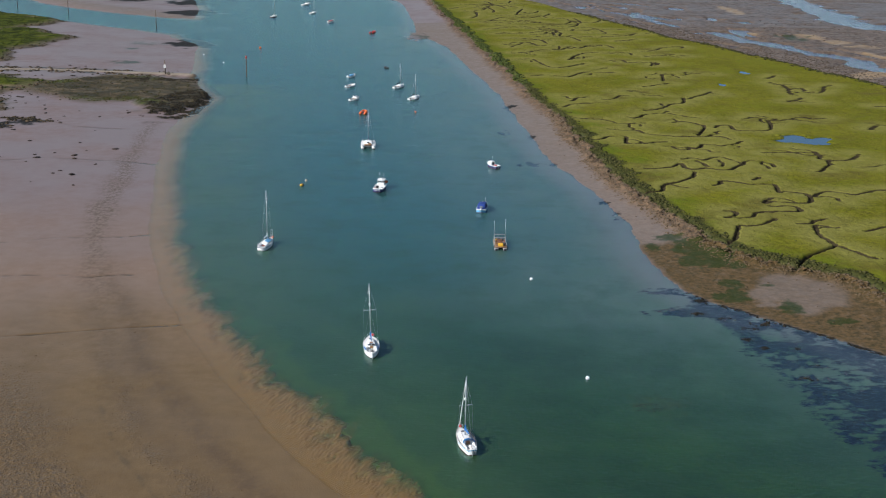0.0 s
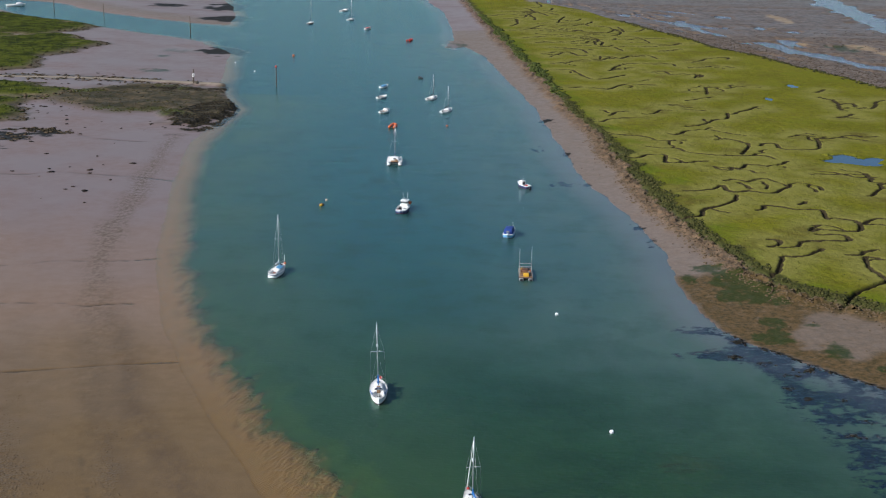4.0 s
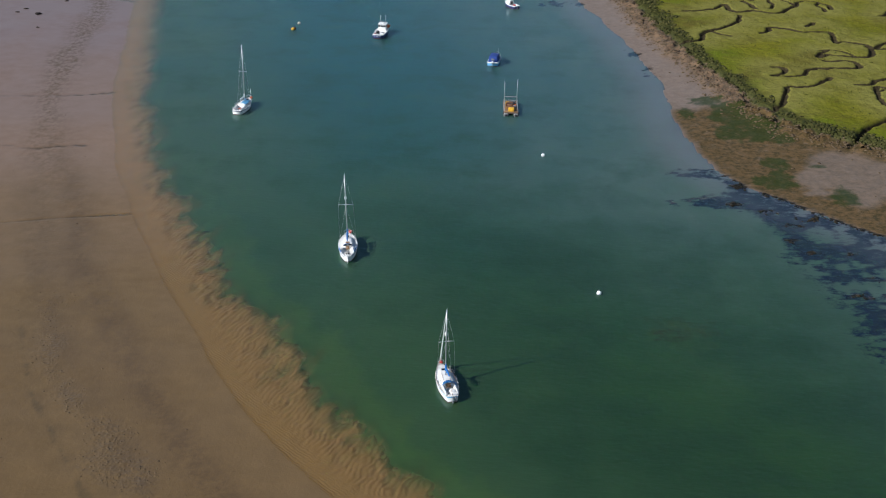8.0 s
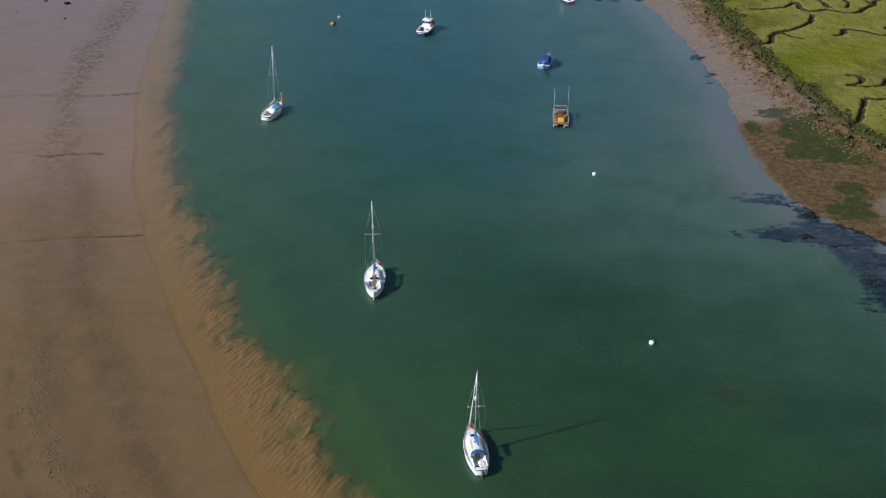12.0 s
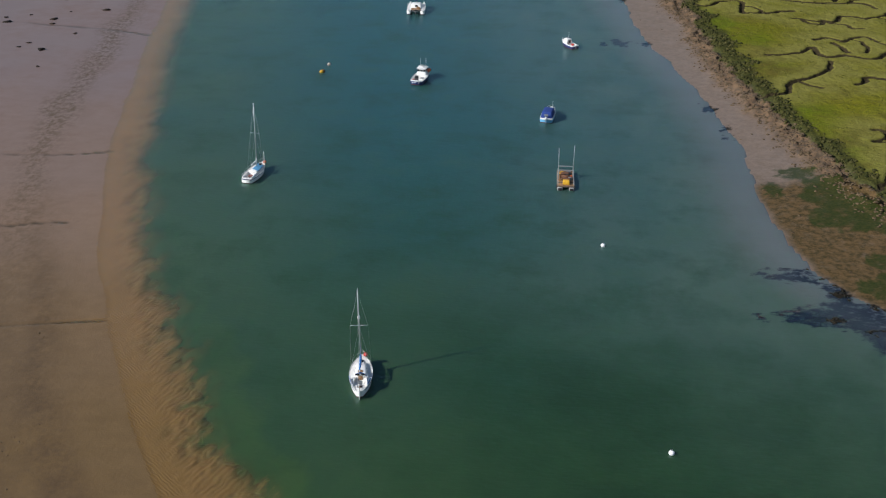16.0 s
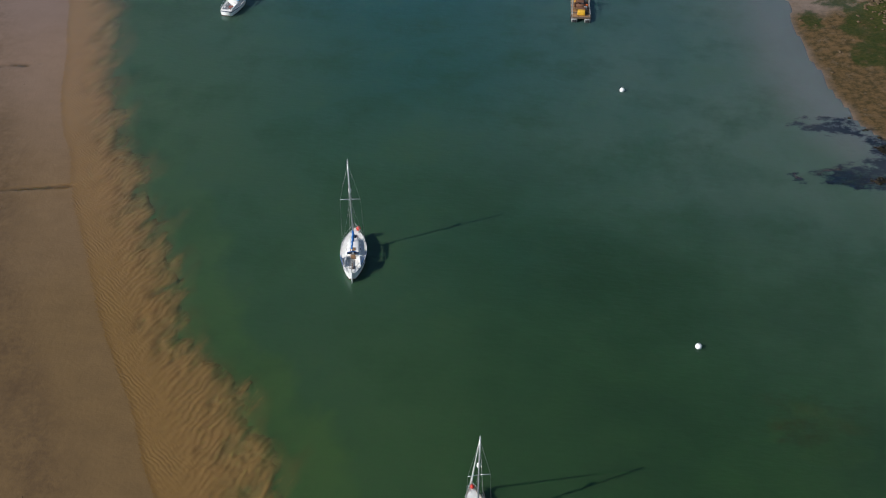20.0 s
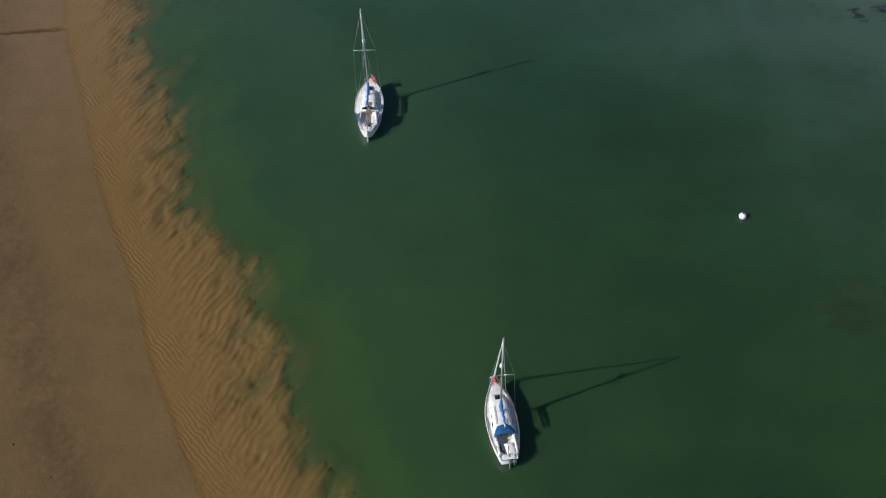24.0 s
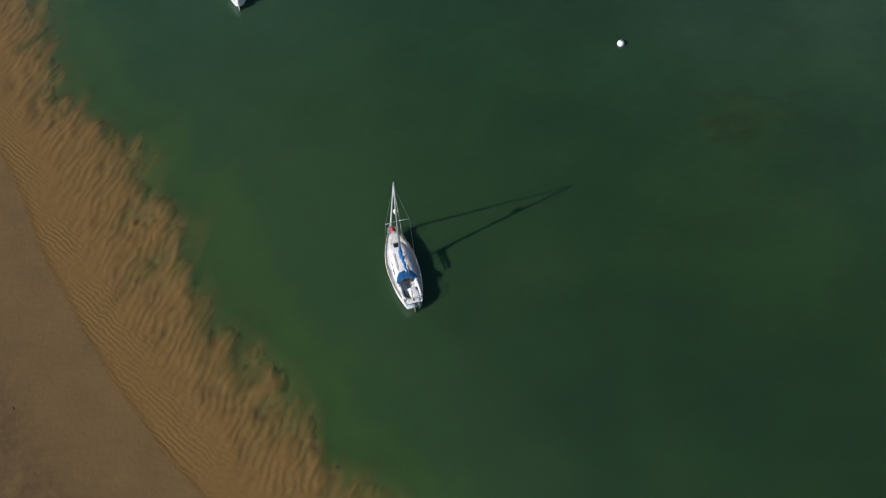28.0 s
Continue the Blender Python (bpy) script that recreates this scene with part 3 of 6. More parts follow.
def sheet(name, gx, gy, z, keep, covers, material, label, category):
    """One grid mesh with its cover given as point attributes."""
    h, w = z.shape
    number = np.full(h * w, -1)
    a = np.arange(h * w).reshape(h, w)
    quads = np.stack([a[:-1, :-1], a[:-1, 1:], a[1:, 1:], a[1:, :-1]], -1).reshape(-1, 4)
    quads = quads[keep.ravel()[quads].any(1)]
    used = np.unique(quads)
    number[used] = np.arange(len(used))
    mesh = bpy.data.meshes.new(name)
    mesh.vertices.add(len(used))
    mesh.vertices.foreach_set("co", np.stack([gx.ravel()[used], gy.ravel()[used], z.ravel()[used]], -1).ravel().astype(np.float32))
    mesh.loops.add(quads.size)
    mesh.loops.foreach_set("vertex_index", number[quads].ravel().astype(np.int32))
    mesh.polygons.add(len(quads))
    mesh.polygons.foreach_set("loop_start", np.arange(0, quads.size, 4, dtype=np.int32))
    mesh.polygons.foreach_set("loop_total", np.full(len(quads), 4, dtype=np.int32))
    mesh.polygons.foreach_set("use_smooth", np.ones(len(quads), dtype=bool))
    mesh.update(calc_edges=True)
    for key, values in covers.items():
        layer = mesh.attributes.new(key, "FLOAT", "POINT")
        layer.data.foreach_set("value", values.ravel()[used].astype(np.float32))
    mesh.materials.append(material)
    return tagged(new(name, mesh), label, category, kind="structure")


def ground_material():
    k = Nodes("tidal_ground")
    fine, mid, wide = k.noise(2.2, 6.0, 0.65), k.noise(0.35, 5.0, 0.6), k.noise(0.05, 4.0, 0.5)
    # brown sand near the water, darker wet bands and grey-violet mud further out
    sand = k.mix(k.ramp(mid, 0.3, 0.7), (0.160, 0.099, 0.038), (0.130, 0.080, 0.030))
    mud = k.mix(k.ramp(mid, 0.3, 0.7), (0.192, 0.134, 0.116), (0.178, 0.124, 0.106))
    sand = k.mix(k.attr("pale"), sand, k.mix(k.ramp(mid, 0.3, 0.7), (0.220, 0.142, 0.086), (0.192, 0.123, 0.073)))
    c = k.mix(k.attr("muddy"), sand, mud)
    c = k.mix(k.attr("tan"), c, k.mix(k.ramp(k.noise(0.9, 8.0, 0.75), 0.38, 0.62), (0.200, 0.150, 0.112), (0.145, 0.107, 0.078)))
    c = k.mix(k.maths("MULTIPLY", k.attr("tan"), k.ramp(k.noise(1.7, 8.0, 0.8), 0.55, 0.75)), c, (0.085, 0.058, 0.036))
    c = k.mix(k.attr("clean"), c, k.mix(k.ramp(fine, 0.3, 0.7), (0.196, 0.125, 0.050), (0.158, 0.100, 0.040)))
    c = k.mix(k.maths("MULTIPLY", k.attr("clean"), k.attr("pale")), c, k.mix(mid, (0.238, 0.155, 0.096), (0.212, 0.137, 0.083)))
    bands = k.maths("MULTIPLY_ADD", k.noise(1.5, 6.0, 0.78), 0.6, k.maths("MULTIPLY", k.noise(0.3, 5.0, 0.65, None, (1.0, 0.5, 1.0)), 0.5))
    c = k.mix(k.maths("MULTIPLY", k.ramp(bands, 0.42, 0.64), k.attr("banded")), c, (0.092, 0.055, 0.022))
    c = k.mix(k.maths("MULTIPLY", k.ramp(fine, 0.62, 0.8), k.maths("SUBTRACT", 0.3, k.maths("MULTIPLY", k.attr("muddy"), 0.3))), c, (0.085, 0.062, 0.042))
    stones = k.node("TexVoronoi", ("Vector", k.place()), ("Scale", 2.6), ("Randomness", 1.0))
    c = k.mix(k.maths("MULTIPLY", k.attr("shingle"), k.ramp(k.noise(1.6, 5.0, 0.7), 0.42, 0.62)), c, (0.085, 0.060, 0.036))
    c = k.mix(k.maths("MULTIPLY", k.attr("slump"), 0.75), c, k.mix(k.ramp(k.noise(1.1, 4.0, 0.6), 0.4, 0.6), (0.165, 0.10, 0.052), (0.06, 0.045, 0.028)))
    c = k.mix(k.maths("MULTIPLY", k.attr("rot"), k.ramp(k.noise(0.7, 6.0, 0.75), 0.15, 0.45)), c, k.mix(k.ramp(k.noise(0.9, 7.0, 0.75), 0.4, 0.6), (0.128, 0.080, 0.036), (0.046, 0.036, 0.014)))
    ragged = k.maths("MULTIPLY_ADD", k.maths("SUBTRACT", k.noise(0.6, 8.0, 0.8), 0.5), 3.4, k.attr("algae"))
    green_film = k.maths("MULTIPLY", k.ramp(k.maths("MULTIPLY", ragged, k.ramp(k.attr("algae"), 0.02, 0.3)), 0.32, 1.0), 0.95)
    c = k.mix(k.attr("flat"), c, k.mix(k.ramp(mid, 0.35, 0.65), (0.165, 0.115, 0.076), (0.062, 0.045, 0.029)))
    worn = k.maths("MULTIPLY", k.attr("tread"), k.ramp(k.noise(0.8, 7.0, 0.78, None, (1.3, 0.8, 1.0)), 0.43, 0.58))
    c = k.mix(k.maths("MULTIPLY", worn, 0.85), c, (0.092, 0.064, 0.036))
    c = k.mix(k.attr("bar"), c, k.mix(mid, (0.30, 0.21, 0.115), (0.20, 0.135, 0.07)))
    c = k.mix(green_film, c, k.mix(k.ramp(fine, 0.4, 0.65), (0.019, 0.032, 0.007), (0.046, 0.048, 0.013)))
    c = k.mix(k.attr("spit"), c, k.mix(k.ramp(k.noise(0.16, 7.0, 0.75), 0.36, 0.54), (0.125, 0.090, 0.050), (0.036, 0.030, 0.014)))
    c = k.mix(k.attr("scrub"), c, k.mix(k.ramp(k.noise(0.4, 6.0, 0.7), 0.4, 0.6), (0.075, 0.082, 0.016), (0.030, 0.034, 0.009)))
    blade = k.mix(k.ramp(wide, 0.38, 0.62), (0.140, 0.132, 0.010), (0.095, 0.097, 0.005))
    blade = k.mix(k.ramp(mid, 0.35, 0.72), blade, (0.148, 0.138, 0.014))
    blade = k.mix(k.ramp(k.noise(0.9, 8.0, 0.78), 0.50, 0.72), blade, (0.046, 0.048, 0.004))
    blade = k.mix(k.maths("MULTIPLY", k.attr("fresh"), k.ramp(k.noise(0.1, 4.0, 0.6), 0.35, 0.6)), blade, (0.095, 0.118, 0.008))
    blade = k.mix(k.maths("MULTIPLY", k.ramp(k.noise(0.06, 6.0, 0.68), 0.48, 0.62), 0.4), blade, (0.118, 0.132, 0.008))
    blade = k.mix(k.maths("MULTIPLY", k.attr("levee"), k.ramp(k.noise(0.11, 5.0, 0.65), 0.22, 0.5)), blade, k.mix(fine, (0.205, 0.190, 0.046), (0.142, 0.134, 0.026)))
    blade = k.mix(k.ramp(k.noise(0.045, 6.0, 0.65), 0.56, 0.68), blade, (0.098, 0.085, 0.016))
    blade = k.mix(k.maths("MULTIPLY", k.ramp(k.noise(0.33, 8.0, 0.8), 0.50, 0.64), 0.55), blade, (0.098, 0.080, 0.016))
    blade = k.mix(k.attr("lush"), blade, k.mix(k.ramp(k.noise(0.16, 6.0, 0.68), 0.42, 0.6), (0.066, 0.076, 0.008), (0.013, 0.019, 0.003)))
    c = k.mix(k.attr("grass"), c, blade)
    c = k.mix(k.attr("shrub"), c, k.mix(k.ramp(fine, 0.4, 0.6), (0.030, 0.032, 0.009), (0.062, 0.062, 0.016)))
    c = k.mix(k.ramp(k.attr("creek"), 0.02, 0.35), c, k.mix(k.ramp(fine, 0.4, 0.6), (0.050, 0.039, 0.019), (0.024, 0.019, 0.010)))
    c = k.mix(k.attr("road"), c, k.mix(mid, (0.34, 0.29, 0.22), (0.16, 0.13, 0.095)))
    frayed = k.maths("MULTIPLY_ADD", k.maths("SUBTRACT", k.noise(0.8, 7.0, 0.75), 0.5), 2.8, k.attr("weed"))
    c = k.mix(k.maths("MULTIPLY", k.ramp(frayed, 0.25, 0.7), k.ramp(k.attr("weed"), 0.0, 0.25)), c, k.mix(k.ramp(fine, 0.4, 0.65), (0.010, 0.010, 0.009), (0.03, 0.023, 0.012)))
    c = k.mix(k.attr("bare"), c, k.mix(k.ramp(k.noise(0.3, 5.0, 0.7), 0.4, 0.6), (0.115, 0.08, 0.045), (0.02, 0.022, 0.01)))
    dry = k.maths("MAXIMUM", k.attr("grass"), k.attr("road"))
    dull = k.maths("MAXIMUM", k.maths("MAXIMUM", dry, k.attr("spit")), k.maths("MAXIMUM", k.maths("MAXIMUM", k.attr("slump"), k.attr("rot")), k.maths("MAXIMUM", k.maths("MAXIMUM", k.attr("weed"), k.maths("MULTIPLY", k.attr("flat"), 0.25)), k.attr("lush"))))
    wet = k.maths("MULTIPLY", k.maths("MAXIMUM", k.maths("MAXIMUM", k.attr("muddy"), k.attr("flat")), 0.8), k.maths("MULTIPLY", k.maths("SUBTRACT", 1.0, dull), k.maths("MULTIPLY", k.maths("SUBTRACT", 1.0, k.maths("MULTIPLY", worn, 0.8)), k.maths("SUBTRACT", 1.0, k.maths("MULTIPLY", k.attr("tan"), 0.65)))))
    sheen = k.maths("MULTIPLY", wet, k.ramp(k.noise(0.035, 5.0, 0.6), 0.2, 0.58))
    rough = k.mix(dry, k.mix(sheen, k.mix(k.ramp(mid, 0.35, 0.7), (0.45, 0.45, 0.45), (0.65, 0.65, 0.65)), (0.33, 0.33, 0.33)), (0.9, 0.9, 0.9))
    ripple = k.node("TexWave", ("Vector", k.node("VectorRotate", ("Vector", k.place()), ("Angle", radians(-46)), rotation_type="Z_AXIS").outputs[0]), ("Scale", 0.85), ("Distortion", 7.0), ("Detail", 2.0), ("Detail Scale", 0.9), wave_type="BANDS").outputs["Fac"]
    h = k.maths("ADD", k.maths("MULTIPLY", fine, k.maths("MULTIPLY_ADD", k.attr("muddy"), -0.30, 0.34)), k.maths("MULTIPLY", k.maths("MULTIPLY", ripple, k.maths("MULTIPLY", k.attr("rippled"), k.ramp(k.noise(0.3, 3.0, 0.5), 0.35, 0.75))), 0.20))
    oblique = k.node("TexWave", ("Vector", k.node("VectorRotate", ("Vector", k.place()), ("Angle", radians(16)), rotation_type="Z_AXIS").outputs[0]), ("Scale", 0.50), ("Distortion", 8.0), ("Detail", 3.0), ("Detail Scale", 0.8), wave_type="BANDS").outputs["Fac"]
    h = k.maths("ADD", h, k.maths("MULTIPLY", k.maths("MULTIPLY", oblique, k.attr("combed")), 0.27))
    h = k.maths("ADD", h, k.maths("MULTIPLY", k.noise(0.9, 4.0, 0.6), k.maths("MULTIPLY", k.attr("grass"), 3.2)))
    h = k.maths("ADD", h, k.maths("MULTIPLY", stones.outputs["Distance"], k.maths("MULTIPLY", k.attr("shingle"), 0.8)))
    return k.finish(k.surface(c, rough, k.bump(h, 0.6, 0.18), spec=k.maths("ADD", k.maths("MULTIPLY_ADD", dull, -0.13, 0.18), k.maths("MULTIPLY", sheen, 0.40))))


def water_material():
    k = Nodes("river_water")
    depth = k.attr("depth")
    clear = k.maths("POWER", 2.718, k.maths("MULTIPLY", depth, k.maths("MULTIPLY_ADD", k.attr("plume"), 1.7, -3.1)))
    silt = k.ramp(k.noise(0.03, 4.0, 0.55), 0.35, 0.7)
    body = k.mix(silt, (0.030, 0.067, 0.013), (0.026, 0.059, 0.015))
    # sand-laden water; the darker tone paints the shaded sides of the billows
    sandy_shaded = k.mix(k.ramp(k.noise(0.9, 6.0, 0.7), 0.4, 0.6), (0.245, 0.150, 0.056), (0.160, 0.102, 0.040))
    body = k.mix(k.maths("MULTIPLY", k.ramp(depth, 2.0, 3.0), k.ramp(k.noise(0.02, 3.0, 0.5), 0.25, 0.6)), body, (0.017, 0.047, 0.017))
    # bluer body with distance: sky reflection put into the water's own colour
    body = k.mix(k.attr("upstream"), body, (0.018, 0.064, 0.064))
    body = k.mix(k.maths("MULTIPLY", k.attr("silty"), k.ramp(k.noise(0.05, 6.0, 0.62, None, (1.3, 0.6, 1.0)), 0.0, 0.65)), body, (0.064, 0.096, 0.076))
    body = k.mix(k.maths("MULTIPLY", k.attr("olive"), 0.8), body, (0.052, 0.082, 0.038))
    cloud = k.noise(0.09, 6.0, 0.66)
    body = k.mix(k.maths("MULTIPLY", k.ramp(cloud, 0.48, 0.72), 0.55), body, (0.018, 0.044, 0.016))
    body = k.mix(k.maths("MULTIPLY", k.ramp(cloud, 0.46, 0.28), 0.25), body, (0.042, 0.076, 0.026))
    body = k.mix(k.maths("MULTIPLY", k.attr("dim"), k.ramp(k.noise(0.06, 5.0, 0.6), 0.25, 0.6)), body, (0.014, 0.033, 0.014))
    fronds = k.maths("MULTIPLY_ADD", k.maths("SUBTRACT", k.noise(0.8, 7.0, 0.75, None, (0.8, 1.3, 1.0)), 0.5), 3.6, k.attr("weedy"))
    fronds = k.maths("MULTIPLY", k.ramp(fronds, 0.25, 0.78), k.ramp(k.attr("weedy"), 0.0, 0.25))
    # pools on the flats: blue-grey body painted in for the sky they mirror
    body = k.mix(k.attr("slack"), body, (0.080, 0.085, 0.105))
    # dark weed below the surface, its navy cast painted for reflected sky
    body = k.mix(k.maths("MULTIPLY", fronds, 0.92), body, (0.003, 0.006, 0.017))
    body = k.mix(k.maths("MULTIPLY", k.attr("reef"), k.maths("MULTIPLY", k.ramp(k.noise(0.9, 5.0, 0.7), 0.3, 0.65), 0.75)), body, (0.021, 0.028, 0.011))
    clear = k.maths("MULTIPLY", clear, k.maths("MULTIPLY_ADD", fronds, -0.7, 1.0))
    across = k.node("VectorRotate", ("Vector", k.place()), ("Angle", radians(-72)), rotation_type="Z_AXIS").outputs[0]
    billow = k.maths("MULTIPLY_ADD", k.maths("SUBTRACT", k.noise(0.75, 6.0, 0.68, across, (0.5, 1.5, 1.0)), 0.5), 1.5, k.attr("plume"))
    billow = k.ramp(billow, 0.30, 1.15)
    # murk hides the bed by the mud; its pale grey-blue paints reflected sky
    clear = k.maths("MULTIPLY", clear, k.maths("MULTIPLY_ADD", k.attr("turbid_sheen"), -0.93, 1.0))
    body = k.mix(k.maths("MULTIPLY", k.attr("turbid_sheen"), 0.6), body, (0.120, 0.127, 0.132))
    body = k.mix(k.maths("MULTIPLY", fronds, k.maths("MULTIPLY", k.attr("turbid_sheen"), 0.85)), body, (0.004, 0.007, 0.014))
    body = k.mix(k.maths("MULTIPLY", billow, 0.95), body, sandy_shaded)
    waves = k.maths("ADD", k.noise(0.75, 4.0, 0.6, None, (1.0, 2.2, 1.0)), k.maths("MULTIPLY", k.noise(0.12, 3.0, 0.5, None, (1.0, 1.8, 1.0)), 1.5))
    normal = k.bump(waves, 0.5, 0.14)
    murk = k.node("SubsurfaceScattering", ("Color", body), ("Scale", 0.8), ("Radius", (0.5, 0.8, 0.6)), falloff="BURLEY").outputs[0]
    see = k.node("BsdfTransparent", ("Color", (1.0, 0.93, 0.76, 1.0))).outputs[0]
    under = k.node("MixShader", (0, clear), (1, murk), (2, see)).outputs[0]
    gloss = k.node("BsdfGlossy", ("Color", k.mix(k.attr("slack"), (0.68, 0.92, 1.0), (0.76, 0.88, 1.0))), ("Roughness", 0.16), ("Normal", normal)).outputs[0]
    fresnel = k.node("Fresnel", ("IOR", 1.37), ("Normal", normal)).outputs[0]
    return k.finish(k.node("MixShader", (0, k.maths("DIVIDE", fresnel, k.maths("MULTIPLY_ADD", fresnel, 0.45, 1.0))), (1, under), (2, gloss)).outputs[0])


def covers(gx, gy, lay):
    dl, dr = lay["dl"], lay["dr"]
    out = {key: lay[key] for key in ("grass", "shrub", "weed", "algae", "rot", "creek", "road", "spit", "flat", "shingle", "slump", "lush", "fresh", "bare", "levee", "scrub", "bar")}
    out["muddy"] = np.maximum(step(gy + (grain(gx, gy, 40, 71) - 0.5) * 60, 200, 330), (dr > -30) * 1.0)
    out["tan"] = np.maximum(step(dr, -6, 0.5) * (gy < 720), lay["beyond"])
    sway = dl + (grain(gx, gy, 18, 73) - 0.5) * 5
    out["banded"] = np.clip(np.exp(-((sway - 9) / 3.0) ** 2) * 1.0 * (1 - step(gy, 190, 260)) + 0.6 * np.exp(-((sway - 15) / 2.2) ** 2) * (1 - step(gy, 190, 235)) + 0.35 * np.exp(-((sway - 26) / 4) ** 2) * (1 - step(gy, 190, 250)), 0, 1)
    out["rippled"] = (0.35 * step(dl, -9, -6) + 0.65 * step(dl, -4.5, -1.0)) * (1 - step(dl, -0.1, 0.4))
    out["tread"] = lay["tread"]
    out["combed"] = step(-dl, 2.0, 5.0) * (1 - step(-dl, 11, 14)) * (1 - step(gy, 190, 260))
    out["pale"] = step(gy + (grain(gx, gy, 30, 74) - 0.5) * 30, 165, 240)
    out["clean"] = step(-dl, -0.2, 0.6) * step(dl, -16, -11)
    return out


GROUND = ground_material()
_in = (GX > -40) & (GX < 420) & (GY > 180) & (GY < 900)
ground = sheet("ground", GX, GY, LAND["z"] - 0.6 * step(LAND["dc"], -1.2, 0.2) * _in, ~(_in & (LAND["dc"] > 2.0)), covers(GX, GY, LAND), GROUND, "tidal mud and brown sand flats beside the river", "ground")
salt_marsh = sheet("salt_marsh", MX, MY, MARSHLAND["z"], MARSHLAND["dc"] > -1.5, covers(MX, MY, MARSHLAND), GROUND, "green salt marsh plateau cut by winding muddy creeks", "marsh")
_silty = np.clip((1 - step(-LAND["dr"], 4, 58)) * (GY < 700) * (0.5 + 0.7 * grain(GX, GY, 25, 72)), 0, 1)
_olive = (1 - step(-LAND["dl"], 6, 52)) * (0.45 + 0.55 * step(GY, 165, 250)) * (GX > -110) * (GY < 480) * np.clip(0.5 + 0.7 * grain(GX, GY, 20, 76), 0, 1)
# upstream: where the body colour takes on painted sky blue
water = sheet("water", GX, GY, np.zeros_like(GX), (LAND["z"] < 0.12) & (GX > -1500) & (GX < 1500) & (GY < 2000), dict(depth=LAND["depth"], slack=LAND["flat"], olive=_olive, turbid_sheen=(1 - step(-LAND["dr"], 1.0, 11)) * (GX > -60) * (GY > 120), upstream=step(GY, 150, 300), silty=_silty, weedy=LAND["weedy"], reef=np.maximum(oval(GX, GY, 32.6, 170.6, 2.6, 1.7, 172, 0.8), 0.5 * oval(GX, GY, 34.5, 172.5, 4.5, 2.6, 173, 0.9)), dim=np.maximum(0.85 * step(GX + (GY - 150) * 0.3, 0, 26) * (1 - step(GY, 190, 235)) * (1 - _silty), 0.75 * oval(GX, GY, 38, 152, 28, 22, 170, 0.5), 0.8 * oval(GX, GY, 34, 170, 7, 5, 171, 0.7)), plume=LAND["plume"]), water_material(),
              "murky green river water, clear over the sand shelf", "water")
water.visible_shadow = False


def pool(name, cx, cy, rx, ry, z, label):
    """A sheet of standing water on the marsh."""
    bm = bmesh.new()
    bm.faces.new([bm.verts.new((cx + rx * 1.5 * math.cos(a), cy + ry * 1.5 * math.sin(a), z)) for a in (math.pi * 2 * i / 40 for i in range(40))])
    mesh = bpy.data.meshes.new(name)
    bm.to_mesh(mesh)
    bm.free()
    k = Nodes("pool_water")
    n = k.bump(k.noise(1.2, 3.0, 0.5), 0.1, 0.05)
    under = k.node("BsdfDiffuse", ("Color", (0.03, 0.05, 0.075, 1))).outputs[0]
    gloss = k.node("BsdfGlossy", ("Color", (0.70, 0.88, 1.0, 1)), ("Roughness", 0.08), ("Normal", n)).outputs[0]
    fresnel = k.node("Fresnel", ("IOR", 1.333), ("Normal", n)).outputs[0]
    mesh.materials.append(k.finish(k.node("MixShader", (0, fresnel), (1, under), (2, gloss)).outputs[0]))
    return tagged(new(name, mesh), label, "pool", kind="structure")


pool("marsh_pool", 112, 374.5, 10.5, 6.5, 1.52, "blue reflecting pool of standing water on the salt marsh")
pool("marsh_pool", 110, 487, 1.9, 5, 1.5, "small reflecting pool of standing water on the marsh")
pool("marsh_pool", 127, 523, 2.2, 5, 1.5, "small reflecting pool of standing water on the marsh")

# ---- things ----


def part(name, bm, material, parent=None, label="", smooth=True):
    """One mesh object out of a bmesh, under its thing or part."""
    mesh = bpy.data.meshes.new(name)
    bm.to_mesh(mesh)
    bm.free()
    mesh.polygons.foreach_set("use_smooth", np.full(len(mesh.polygons), smooth))
    mesh.materials.append(material)
    ob = new(name, mesh)
    ob.parent = parent
    return tagged(ob, label) if label else ob


def thing(name, label, category, group=""):
    ob = new(name)
    ob.empty_display_size = 0.5
    return tagged(ob, label, category, group)


def box(sx, sy, sz, x=0.0, y=0.0, z=0.0, bevel=0.03, turn=(0, 0, 0), taper=1.0, bm=None):
    """A box centred at x, y that stands on z, with softened edges."""
    own = bmesh.new()
    bmesh.ops.create_cube(own, size=1.0)
    for v in own.verts:
        k = taper if v.co.z > 0 else 1.0
        v.co = Vector((v.co.x * sx * k, v.co.y * sy * k, (v.co.z + 0.5) * sz))
    if bevel:
        bmesh.ops.bevel(own, geom=own.edges[:], offset=min(bevel, 0.3 * min(sx, sy, sz)), segments=2, affect="EDGES", profile=0.6)
    own.transform(pose(x, y, z, *turn))
    return joined(bm, own)


def joined(bm, own):
    if bm is None:
        return own
    mesh = bpy.data.meshes.new("piece")
    own.to_mesh(mesh)
    own.free()
    bm.from_mesh(mesh)
    bpy.data.meshes.remove(mesh)
    return bm


